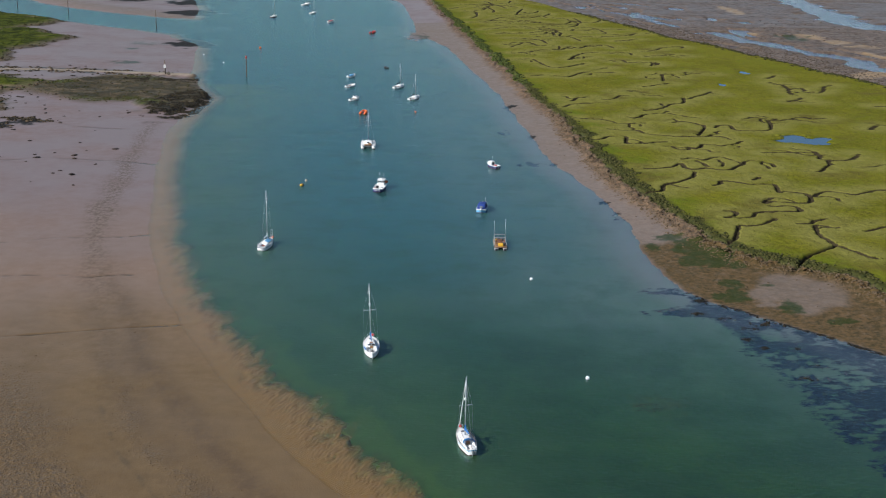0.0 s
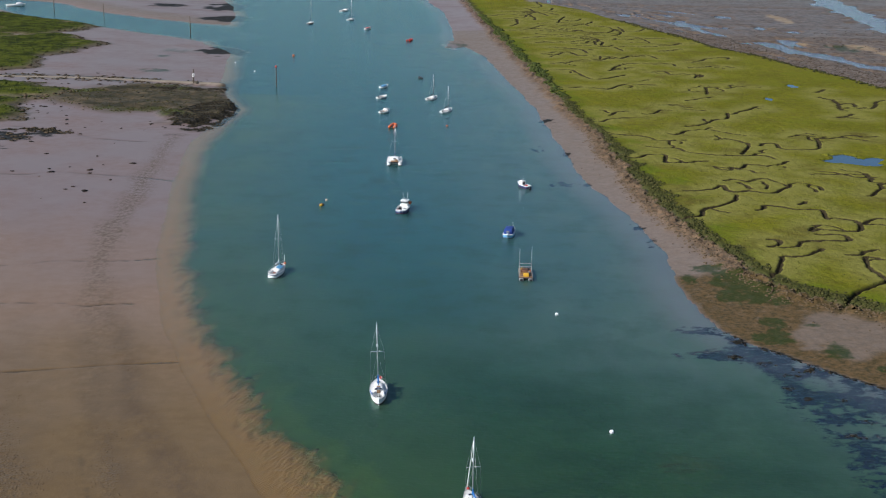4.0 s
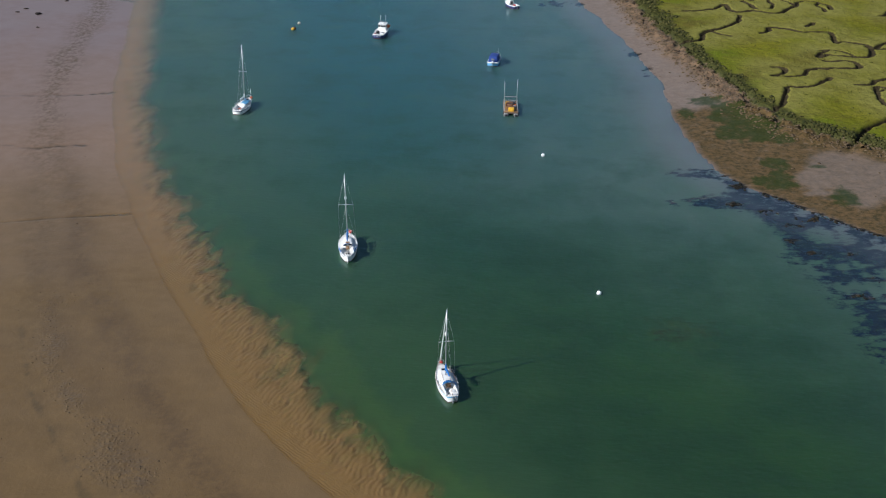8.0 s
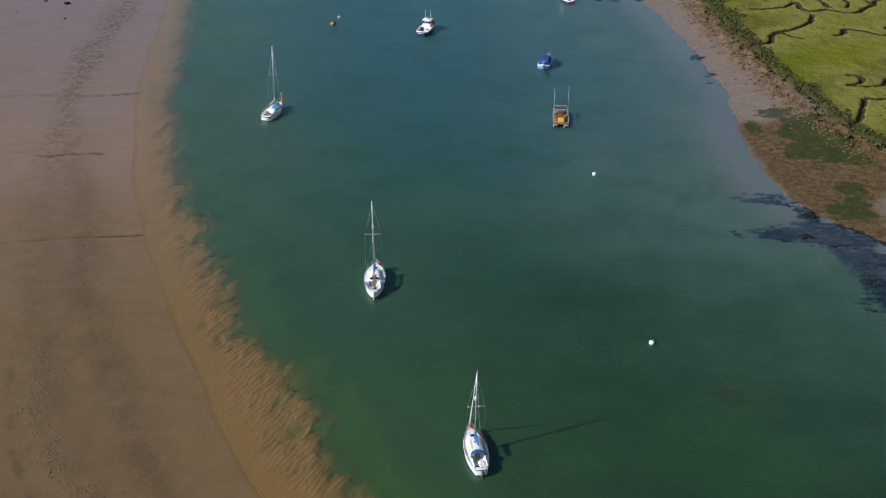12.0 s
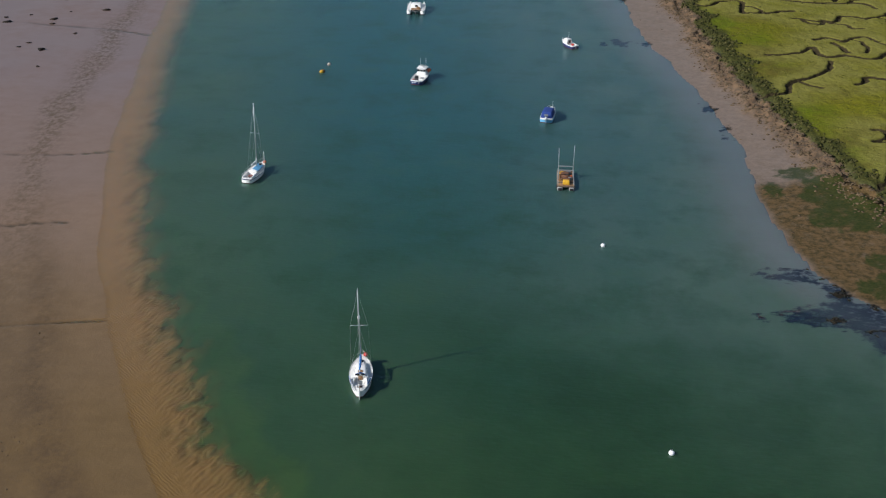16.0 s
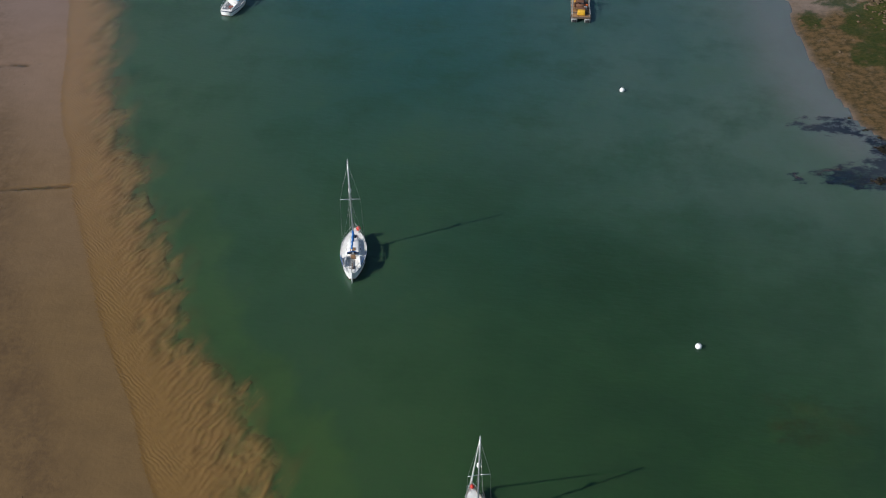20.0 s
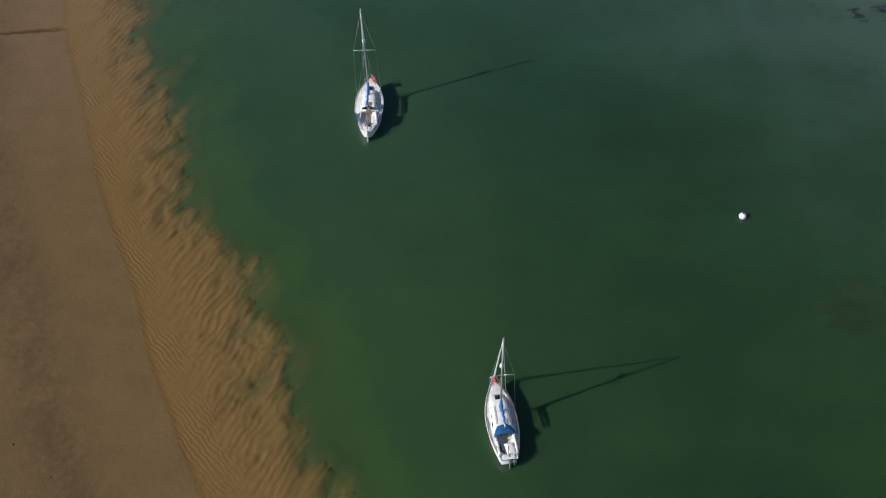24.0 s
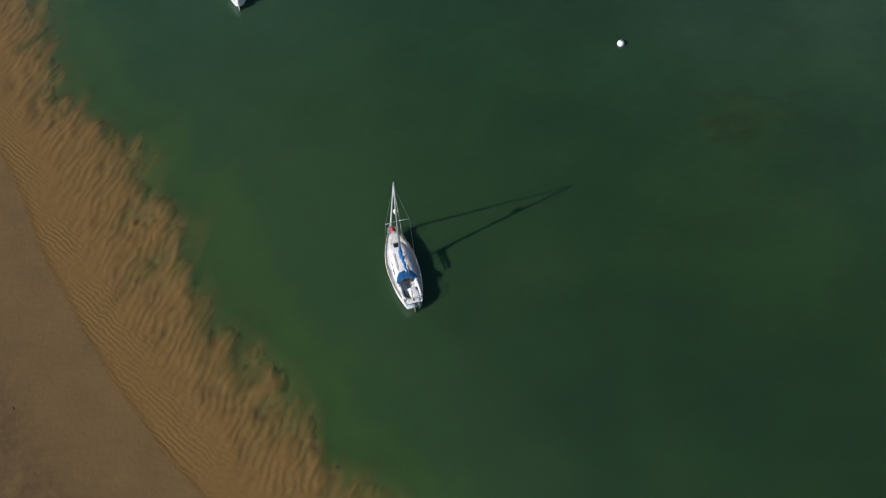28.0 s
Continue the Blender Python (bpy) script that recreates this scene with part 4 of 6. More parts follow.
def tube(points, r, sides=8, bm=None, r_end=None):
    """A round bar along some points."""
    own = bmesh.new()
    pts = [Vector(p) for p in points]
    rings = []
    for i, p in enumerate(pts):
        d = (pts[min(i + 1, len(pts) - 1)] - pts[max(i - 1, 0)]).normalized()
        side = d.cross(Vector((0, 0, 1)) if abs(d.z) < 0.95 else Vector((1, 0, 0))).normalized()
        up = side.cross(d)
        rad = r + ((r_end if r_end is not None else r) - r) * i / (len(pts) - 1)
        rings.append([own.verts.new(p + (side * math.cos(a) + up * math.sin(a)) * rad) for a in (2 * math.pi * n / sides for n in range(sides))])
    for a, b in zip(rings, rings[1:]):
        for n in range(sides):
            own.faces.new((a[n], a[(n + 1) % sides], b[(n + 1) % sides], b[n]))
    own.faces.new(rings[0][::-1])
    own.faces.new(rings[-1])
    return joined(bm, own)


def ball(r, x=0, y=0, z=0, squash=(1, 1, 1), level=2, bm=None):
    own = bmesh.new()
    bmesh.ops.create_icosphere(own, subdivisions=level, radius=r)
    for v in own.verts:
        v.co = Vector((v.co.x * squash[0] + x, v.co.y * squash[1] + y, v.co.z * squash[2] + z))
    return joined(bm, own)


class Hull:
    """The shape of a boat's hull: half-widths and heights along its length; the bow points to +y."""

    def __init__(self, length, beam, stern=0.7, free=0.9, sheer=0.3, draught=0.35, full=0.42, fine=2.2, stations=22, flare=0.12, transom=0.12):
        self.l, self.b, self.stern, self.free, self.sheer, self.draught = length, beam, stern, free, sheer, draught
        self.full, self.fine, self.n, self.flare, self.transom = full, fine, stations, flare, transom

    def y(self, s):
        return (s - 0.5) * self.l

    def half(self, s):
        """Half the beam at s, from 0 at the stern to 1 at the bow."""
        if s < self.full:
            t = 1 - s / self.full
            return self.b / 2 * (1 - (1 - self.stern) * t**2)
        t = (s - self.full) / (1 - self.full)
        return self.b / 2 * max(1 - t**self.fine, 0.0)

    def top(self, s):
        return self.free + self.sheer * max(s - 0.25, 0) ** 2 / 0.56 + 0.08 * max(0.25 - s, 0)

    def shell(self, lo=-1.0, hi=1.0):
        """The outside between two shares of the height: -1 keel, 0 waterline, 1 sheer."""
        bm = bmesh.new()
        rings = []
        steps = [lo + (hi - lo) * i / 6 for i in range(7)]
        for i in range(self.n + 1):
            s = (i / self.n) ** 0.9 if i else 0.0
            half, top = max(self.half(s), 0.012), self.top(s)
            row = []
            for h in steps:
                z = top * h if h >= 0 else self.draught * h
                k = (1 - self.flare * (1 - h) * (0.6 + 1.2 * s * s)) if h >= 0 else (1 - self.flare * (0.6 + 1.2 * s * s)) * math.sqrt(max(1 - h * h, 0))
                rake = (h - 1) * 0.09 * self.l * s**6 + (self.transom * (1 - max(h, 0)) * (1 - s) ** 8)
                row.append((half * max(k, 0.02), self.y(s) + rake, z))
            rings.append([[bm.verts.new((sx * a, b, c)) for a, b, c in row] for sx in (-1, 1)])
        for p, q in zip(rings, rings[1:]):
            for side in (0, 1):
                for j in range(6):
                    f = (p[side][j], q[side][j], q[side][j + 1], p[side][j + 1])
                    bm.faces.new(f if side else f[::-1])
        for j in range(6):
            bm.faces.new((rings[0][0][j], rings[0][1][j], rings[0][1][j + 1], rings[0][0][j + 1]))
        bmesh.ops.remove_doubles(bm, verts=bm.verts[:], dist=0.004)
        bmesh.ops.recalc_face_normals(bm, faces=bm.faces[:])
        return bm

    def deck(self, s0=0.0, s1=1.0, inset=0.03, drop=0.03, crown=0.05, hole=None):
        """The deck between two places along the hull, with a cockpit cut out: hole = (s0, s1, half-width, depth)."""
        bm = bmesh.new()
        rows = []
        cuts = sorted({s0 + (s1 - s0) * i / 26 for i in range(27)} | ({hole[0], hole[1]} if hole else set()))
        for s in cuts:
            half, z = max(self.half(s) - inset, 0.01), self.top(s) - drop
            w = min(hole[2], half * 0.8) if hole else half * 0.5
            xs = (-half, -half * 0.5 - w * 0.5, -w, 0, w, half * 0.5 + w * 0.5, half)
            rows.append((s, [bm.verts.new((x, self.y(s), z + crown * (1 - (x / half) ** 2))) for x in xs]))
        for (sa, a), (sb, b) in zip(rows, rows[1:]):
            for j in range(6):
                if hole and j in (2, 3) and hole[0] - 1e-6 <= sa and sb <= hole[1] + 1e-6:
                    continue
                bm.faces.new((a[j], a[j + 1], b[j + 1], b[j]))
        if hole:
            own = [e for e in bm.edges if e.is_boundary and all(hole[0] - 1e-6 <= (v.co.y / self.l + 0.5) <= hole[1] + 1e-6 and abs(v.co.x) <= hole[2] + 1e-6 for v in e.verts)]
            down = bmesh.ops.extrude_edge_only(bm, edges=own)["geom"]
            low = [v for v in down if isinstance(v, bmesh.types.BMVert)]
            for v in low:
                v.co.z = self.top(hole[0]) - hole[3]
                v.co.x *= 0.9
            rim = [e for e in bm.edges if e.is_boundary and all(v in low for v in e.verts)]
            bmesh.ops.contextual_create(bm, geom=rim)
        bmesh.ops.recalc_face_normals(bm, faces=bm.faces[:])
        if sum(f.normal.z * f.calc_area() for f in bm.faces) < 0:
            bmesh.ops.reverse_faces(bm, faces=bm.faces[:])
        return bm

    def rail(self, s0, s1, rise, r, inset=0.06, n=14, both=True, bm=None):
        """Bars that follow the deck's edge."""
        for sx in (-1, 1) if both else (1,):
            pts = [(sx * max(self.half(s) - inset, 0.0), self.y(s), self.top(s) + rise) for s in (s0 + (s1 - s0) * i / n for i in range(n + 1))]
            bm = tube(pts, r, 6, bm)
        return bm



def wire(a, b, r=0.009):
    return tube([a, b], r, 5)


def outboard(parent, y, z, material=None, label="dark outboard motor", tilt=0.0):
    """An outboard motor with cowl, leg and clamp."""
    motor = part("outboard_motor", box(0.3, 0.42, 0.36, 0, y - 0.22, z + 0.1, 0.08, (tilt, 0, 0), 0.85), material or BLACK, parent, label)
    part("leg", box(0.12, 0.2, 0.85, 0, y - 0.2, z - 0.72, 0.04), GREY, motor)
    part("clamp", box(0.26, 0.16, 0.2, 0, y - 0.03, z - 0.08, 0.03), ALLOY, motor)
    return motor


def rig(ob, h, at, foot, height, spread, spread_at, boom_to, cover=None, furled=None, reflector=0.0, back=True, rake=0.0):
    """Mast, boom, spreaders and standing rigging."""
    top = (0, at - rake, height)
    mast = part("mast", tube([(0, at, foot), (0, at - rake * 0.5, (foot + height) / 2), top], 0.085, 10, None, 0.06), ALLOY, ob, "silver alloy mast")
    part("masthead", box(0.1, 0.34, 0.09, 0, at - rake - 0.05, height - 0.03, 0.02), ALLOY, mast)
    part("aerial", wire((0.04, at - rake, height), (0.04, at - rake, height + 0.35), 0.01), WHITE, mast)
    zs = foot + (height - foot) * spread_at
    ys = at - rake * spread_at
    for sx in (-1, 1):
        part("spreader", tube([(0, ys, zs), (sx * spread, ys - 0.14, zs + 0.06)], 0.035, 6), ALLOY, mast)
        s = at / h.l + 0.5
        chain = (sx * (h.half(s) - 0.08), at - 0.2, h.top(s))
        part("shroud", tube([chain, (sx * spread, ys - 0.14, zs + 0.06), (0, top[1], height - 0.2)], 0.008, 5), WIRE, ob)
        part("lower_shroud", wire((sx * (h.half(s) - 0.1), at + 0.15, h.top(s)), (0, ys, zs - 0.1), 0.007), WIRE, ob)
    bow = (0, h.y(0.985), h.top(0.985) + 0.05)
    if furled:
        n = 9
        pts = [Vector(bow).lerp(Vector(top), 0.04 + 0.9 * i / n) for i in range(n + 1)]
        part("furled_jib", tube(pts, 0.085, 8, None, 0.035), furled, ob, "furled foresail with a blue edge")
    part("forestay", wire(bow, (0, top[1], height - 0.05)), WIRE, ob)
    if back:
        part("backstay", wire((0, h.y(0.01), h.top(0.0)), (0, top[1], height - 0.05)), WIRE, ob)
    if boom_to is not None:
        boom = part("boom", tube([(0, at - 0.1, foot + 0.75), (0, boom_to, foot + 0.85)], 0.055, 8), ALLOY, ob)
        if cover:
            n, bm = 12, None
            pts = [(0.04 * math.sin(i * 1.7), at - 0.05 + (boom_to + 0.1 - at) * i / n, foot + 0.98 + 0.10 * (i / n) - 0.04 * math.sin(i * 2.3)) for i in range(n + 1)]
            part("sail_cover", tube(pts, 0.14, 9, None, 0.08), cover, boom, "blue canvas sail cover")
            part("cover_collar", tube([(0, at - 0.08, foot + 0.7), (0, at - 0.1, foot + 1.5)], 0.15, 8, None, 0.10), cover, boom)
    if reflector:
        part("radar_reflector", ball(0.17, 0.0, at + 0.2, foot + (height - foot) * reflector, (1, 1, 1.7), 2), WHITE, mast, "white radar reflector")
    return mast


def guard(ob, h, s0=0.04, s1=0.9, posts=5, high=0.55):
    """Pulpit, pushpit, stanchions and wires."""
    def at(s, sx, up):
        return (sx * max(h.half(s) - 0.06, 0.02), h.y(s), h.top(s) + up)

    front = [at(s1, -1, high), at(0.965, -1, high + 0.04), (0, h.y(1.0) + 0.05, h.top(1) + high + 0.04), at(0.965, 1, high + 0.04), at(s1, 1, high)]
    bm = tube(front, 0.02, 6)
    for s, sx in ((s1, -1), (s1, 1), (0.97, -1), (0.97, 1)):
        bm = tube([at(s, sx, 0), at(s, sx, high)], 0.02, 6, bm)
    part("pulpit", bm, ALLOY, ob)
    rear = [at(0.13, -1, high), at(s0 - 0.02, -1, high), at(s0 - 0.02, 1, high), at(0.13, 1, high)]
    bm = tube(rear, 0.02, 6)
    for s, sx in ((0.13, -1), (0.13, 1), (s0 - 0.02, -1), (s0 - 0.02, 1)):
        bm = tube([at(s, sx, 0), at(s, sx, high)], 0.02, 6, bm)
    part("pushpit", bm, ALLOY, ob)
    for sx in (-1, 1):
        for i in range(1, posts):
            s = 0.13 + (s1 - 0.13) * i / posts
            part("stanchion", tube([at(s, sx, 0), at(s, sx, high)], 0.018, 6), ALLOY, ob)
        for up in (0.28, high):
            part("guard_wire", tube([at(0.13 + (s1 - 0.13) * i / 12, sx, up) for i in range(13)], 0.008, 4), WIRE, ob)


def coachroof(h, s0, s1, half, high, drop=0.02, front=0.55, tumble=0.82):
    """A cabin trunk with sloping sides and front."""
    bm = bmesh.new()
    rows = []
    n = 12
    for i in range(n + 1):
        s = s0 + (s1 - s0) * i / n
        t = i / n
        w = min(half * (1 - 0.25 * t * t), max(h.half(s) - 0.28, 0.08))
        rise = high * (1 - max(t - front, 0) ** 2 / (1 - front) ** 2 * 0.92) * (1 - 0.12 * t)
        z = h.top(s) - drop
        rows.append([bm.verts.new(c) for c in ((-w, h.y(s), z), (-w * tumble, h.y(s), z + rise * 0.86), (-w * 0.5, h.y(s), z + rise), (0, h.y(s), z + rise * 1.06), (w * 0.5, h.y(s), z + rise), (w * tumble, h.y(s), z + rise * 0.86), (w, h.y(s), z))])
    for a, b in zip(rows, rows[1:]):
        for j in range(6):
            bm.faces.new((a[j], b[j], b[j + 1], a[j + 1]))
    bm.faces.new(rows[0])
    bm.faces.new(rows[-1][::-1])
    bmesh.ops.recalc_face_normals(bm, faces=bm.faces[:])
    return bm


def hood(y, z, half, deep, high):
    """A sprayhood: a canvas arch that slopes forward."""
    bm = bmesh.new()
    rows = []
    for t in (0.0, 0.25, 0.5, 0.75, 1.0):
        k = 1 - t * t
        row = [(-half * (0.9 + 0.1 * k) * math.cos(a), y + deep * t * (0.15 + 0.85 * math.sin(a)), z + high * (0.12 + 0.88 * k) * math.sin(a) ** 0.7) for a in (math.pi * i / 12 for i in range(13))]
        rows.append([bm.verts.new(c) for c in row])
    for a, b in zip(rows, rows[1:]):
        for j in range(12):
            bm.faces.new((a[j], a[j + 1], b[j + 1], b[j]))
    own = bmesh.ops.solidify(bm, geom=bm.faces[:], thickness=0.03)
    bmesh.ops.recalc_face_normals(bm, faces=bm.faces[:])
    return bm


def base_boat(name, label, category, h, hull_material, stripe=None, hole=None, deck_material=None, group="boats at their moorings", boot=None):
    """Hull in bands, deck and rubbing strake, on which the rest is set."""
    ob = thing(name, label, category, group)
    part("underbody", h.shell(-1.0, 0.12), boot or FOUL, ob)
    part("hull", h.shell(0.12, 0.78), hull_material, ob)
    part("topside_stripe", h.shell(0.78, 1.0), stripe or hull_material, ob)
    part("deck", h.deck(hole=hole), deck_material or DECK, ob)
    bm = h.rail(0.0, 0.995, 0.0, 0.03, 0.0, 20)
    part("gunwale", bm, GELCOAT, ob)
    return ob


CANVAS = paint("bright_blue_canvas", (0.025, 0.21, 0.52), 0.8, 0.3)


def yacht_with_sprayhood():
    h = Hull(7.5, 2.42, 0.5, 0.82, 0.28, 0.45, 0.46, 2.0)
    ob = base_boat("sailing_yacht", "white sailing yacht with blue sprayhood and sail cover, on a mooring", "yacht", h, GELCOAT, SKYBLUE, (0.06, 0.32, 0.55, 0.55))
    part("coachroof", coachroof(h, 0.33, 0.80, 0.86, 0.42), GELCOAT, ob)
    for sx in (-1, 1):
        part("coaming", box(0.16, 2.0, 0.26, sx * 0.68, h.y(0.19), h.top(0.19) - 0.02, 0.05), GELCOAT, ob)
        part("cockpit_seat", box(0.34, 1.9, 0.3, sx * 0.38, h.y(0.19), h.top(0.1) - 0.53, 0.04), DECK, ob)
        for i, s in enumerate((0.42, 0.52, 0.61)):
            part("cabin_window", box(0.02, 0.5 - 0.08 * i, 0.10, sx * (0.80 - 0.05 * i), h.y(s), h.top(s) + 0.14, 0.01, (0, -sx * 22, 0)), GLASS, ob)
        part("handrail", tube([(sx * 0.48, h.y(0.40), h.top(0.4) + 0.46), (sx * 0.42, h.y(0.62), h.top(0.62) + 0.43)], 0.02, 6), TEAK, ob)
        part("genoa_track", box(0.04, 1.7, 0.03, sx * 1.05, h.y(0.42), h.top(0.42), 0.0), ALLOY, ob)
    part("sprayhood", hood(h.y(0.245), h.top(0.3) + 0.25, 0.86, 1.3, 0.55), CANVAS, ob, "bright blue canvas sprayhood")
    part("companionway", box(0.55, 0.06, 0.55, 0, h.y(0.325) - 0.03, h.top(0.3) - 0.25, 0.01), TEAK, ob)
    part("sliding_hatch", box(0.62, 0.7, 0.06, 0, h.y(0.40), h.top(0.4) + 0.42, 0.02), DECK, ob)
    fore = part("fore_hatch", box(0.5, 0.5, 0.08, 0, h.y(0.735), h.top(0.735) + 0.17, 0.03, (3, 0, 0)), ALLOY, ob, "dark tinted fore hatch in an alloy frame")
    part("hatch_glass", box(0.38, 0.38, 0.03, 0, h.y(0.735), h.top(0.735) + 0.245, 0.01, (3, 0, 0)), GLASS, fore)
    rig(ob, h, h.y(0.545), h.top(0.55) + 0.42, 9.85, 0.92, 0.53, h.y(0.27), BLUE, GELCOAT, 0.63)
    guard(ob, h)
    part("tiller", tube([(0, h.y(0.02), h.top(0) + 0.1), (0.05, h.y(0.13), h.top(0) + 0.25)], 0.03, 6), TEAK, ob)
    part("rudder", box(0.07, 0.28, 1.2, 0, h.y(0) - 0.15, -0.4, 0.03), GREY, ob)
    part("stern_locker", box(0.9, 0.34, 0.1, 0, h.y(0.03), h.top(0.02) - 0.02, 0.03), DECK, ob)
    for sx, s in ((-1, 0.28), (1, 0.28), (-1, 0.36), (1, 0.36)):
        part("winch", tube([(sx * 0.70, h.y(s - 0.06), h.top(s) + 0.2), (sx * 0.70, h.y(s - 0.06), h.top(s) + 0.4)], 0.08, 10), ALLOY, ob)
    part("anchor_buoy", ball(0.2, 0.1, h.y(0.955), h.top(0.95) + 0.16), RED, ob, "red buoy lashed on the foredeck")
    part("anchor", tube([(0, h.y(0.97), h.top(1) + 0.06), (0, h.y(1.0) + 0.22, h.top(1) + 0.0), (0.1, h.y(1.0) + 0.26, h.top(1) - 0.2)], 0.035, 6), STEEL, ob)
    part("cockpit_cover", box(0.75, 1.25, 0.34, 0.22, h.y(0.12), h.top(0.1) - 0.12, 0.14, (0, 6, 8), 0.7), WHITE, ob, "crumpled white cover over the cockpit")
    for sx, s in ((-1, 0.06), (1, 0.06), (-1, 0.93), (1, 0.93), (-1, 0.45), (1, 0.45)):
        part("cleat", box(0.06, 0.22, 0.07, sx * (h.half(s) - 0.13), h.y(s), h.top(s) + 0.02, 0.02), ALLOY, ob)
        part("toe_rail", h.rail(0.03, 0.98, 0.03, 0.022, 0.03, 18), TEAK, ob, "thin teak toe rail") if (sx, s) == (1, 0.06) else None
    part("kicking_strap", wire((0, h.y(0.545) - 0.1, h.top(0.55) + 0.5), (0, h.y(0.46), h.top(0.5) + 1.2), 0.025), BLUE, ob)
    part("mooring_line", tube([(0, h.y(0.985), h.top(1)), (-0.15, h.y(1.0) + 0.5, 0.45), (-0.25, h.y(1.0) + 0.8, -0.1)], 0.025, 6), GREY, ob)
    part("bilge_hose", tube([(-0.45, h.y(0.2), h.top(0.1) - 0.2), (-0.42, h.y(0.13), h.top(0.1) - 0.18), (-0.2, h.y(0.1), h.top(0.1) - 0.22)], 0.04, 6), BLACK, ob)
    part("outboard_bracket", box(0.2, 0.22, 0.5, 0.35, h.y(0) - 0.1, 0.25, 0.04), GREY, ob)
    part("liferaft_case", box(0.5, 0.34, 0.2, 0.3, h.y(0.13), h.top(0.1) - 0.2, 0.06), WHITE, ob)
    return ob


def yacht_double_ended():
    h = Hull(7.8, 2.75, 0.25, 0.9, 0.34, 0.5, 0.5, 2.3, 24)
    ob = base_boat("sailing_yacht", "white double-ended sailing yacht with blue sail cover and red bow fender", "yacht", h, GELCOAT, GELCOAT, (0.14, 0.36, 0.62, 0.5))
    part("cove_line", h.rail(0.06, 0.985, -0.2, 0.028, -0.02), NAVY, ob, "thin navy line below the gunwale")
    part("coachroof", coachroof(h, 0.40, 0.78, 0.82, 0.46), GELCOAT, ob)
    part("doghouse", box(1.45, 0.75, 0.32, 0, h.y(0.42), h.top(0.4) + 0.30, 0.12, (0, 0, 0), 0.88), GELCOAT, ob)
    for sx in (-1, 1):
        part("windscreen", box(0.5, 0.03, 0.2, sx * 0.36, h.y(0.375) - 0.02, h.top(0.4) + 0.36, 0.01), GLASS, ob)
        part("coaming", box(0.12, 1.9, 0.28, sx * 0.78, h.y(0.25), h.top(0.22) - 0.02, 0.05, (0, 0, sx * 6)), GELCOAT, ob)
        part("cockpit_seat", box(0.36, 1.7, 0.28, sx * 0.45, h.y(0.25), h.top(0.14) - 0.48, 0.04), DECK, ob)
        part("weather_cloth", box(0.03, 1.6, 0.45, sx * 1.07, h.y(0.24), h.top(0.2) + 0.05, 0.01, (0, sx * 14, -sx * 13)), BLUE, ob, "blue canvas weather cloth")
        for s in (0.50, 0.58, 0.66):
            part("cabin_window", box(0.02, 0.34, 0.13, sx * (0.76 - (s - 0.5) * 0.7), h.y(s), h.top(s) + 0.16, 0.01, (0, -sx * 20, 0)), GLASS, ob)
    part("companionway", box(0.5, 0.09, 0.5, 0, h.y(0.36), h.top(0.3) - 0.2, 0.01), TEAK, ob)
    part("dodger", hood(h.y(0.355), h.top(0.4) + 0.28, 0.62, 0.8, 0.42), BLUE, ob, "faded blue canvas dodger over the hatch")
    part("cockpit_grating", box(0.62, 0.7, 0.03, 0.02, h.y(0.19), h.top(0.14) - 0.46, 0.01), BLACK, ob)
    part("mainsheet_horse", tube([(-0.55, h.y(0.135), h.top(0.1) + 0.1), (0.55, h.y(0.135), h.top(0.1) + 0.1)], 0.03, 6), STEEL, ob)
    for sx, s in ((-1, 0.3), (1, 0.3), (-1, 0.9), (1, 0.9), (-1, 0.1), (1, 0.1)):
        part("cleat", box(0.06, 0.24, 0.07, sx * (h.half(s) - 0.14), h.y(s), h.top(s) + 0.02, 0.02), ALLOY, ob)
    part("sliding_hatch", box(0.56, 0.5, 0.06, 0, h.y(0.43), h.top(0.4) + 0.62, 0.02), TEAK, ob)
    part("stern_hatch", box(0.55, 0.4, 0.08, 0, h.y(0.115), h.top(0.1) + 0.01, 0.03), BLACK, ob)
    part("fore_hatch", box(0.5, 0.5, 0.1, 0, h.y(0.80), h.top(0.8) + 0.04, 0.03), GLASS, ob)
    part("vent", tube([(0.32, h.y(0.70), h.top(0.7) + 0.3), (0.32, h.y(0.70), h.top(0.7) + 0.5)], 0.09, 8), ALLOY, ob)
    rig(ob, h, h.y(0.64), h.top(0.64) + 0.40, 11.3, 1.05, 0.545, h.y(0.27), BLUE, None, 0.64)
    guard(ob, h, 0.06)
    part("tiller", tube([(0, h.y(0.0), h.top(0) + 0.2), (0.06, h.y(0.17), h.top(0) + 0.28)], 0.03, 6), TEAK, ob)
    part("rudder", box(0.08, 0.5, 1.4, 0, h.y(0) - 0.22, -0.4, 0.03), WHITE, ob)
    part("self_steering_gear", tube([(0, h.y(0.0) - 0.1, 0.5), (0, h.y(0.0) - 0.2, 1.5), (0, h.y(0.0) - 0.35, 2.0)], 0.05, 6), WHITE, ob)
    part("bow_fender", ball(0.26, 0.42, h.y(0.93), h.top(0.93) + 0.3), RED, ob, "round red fender at the bow")
    return ob


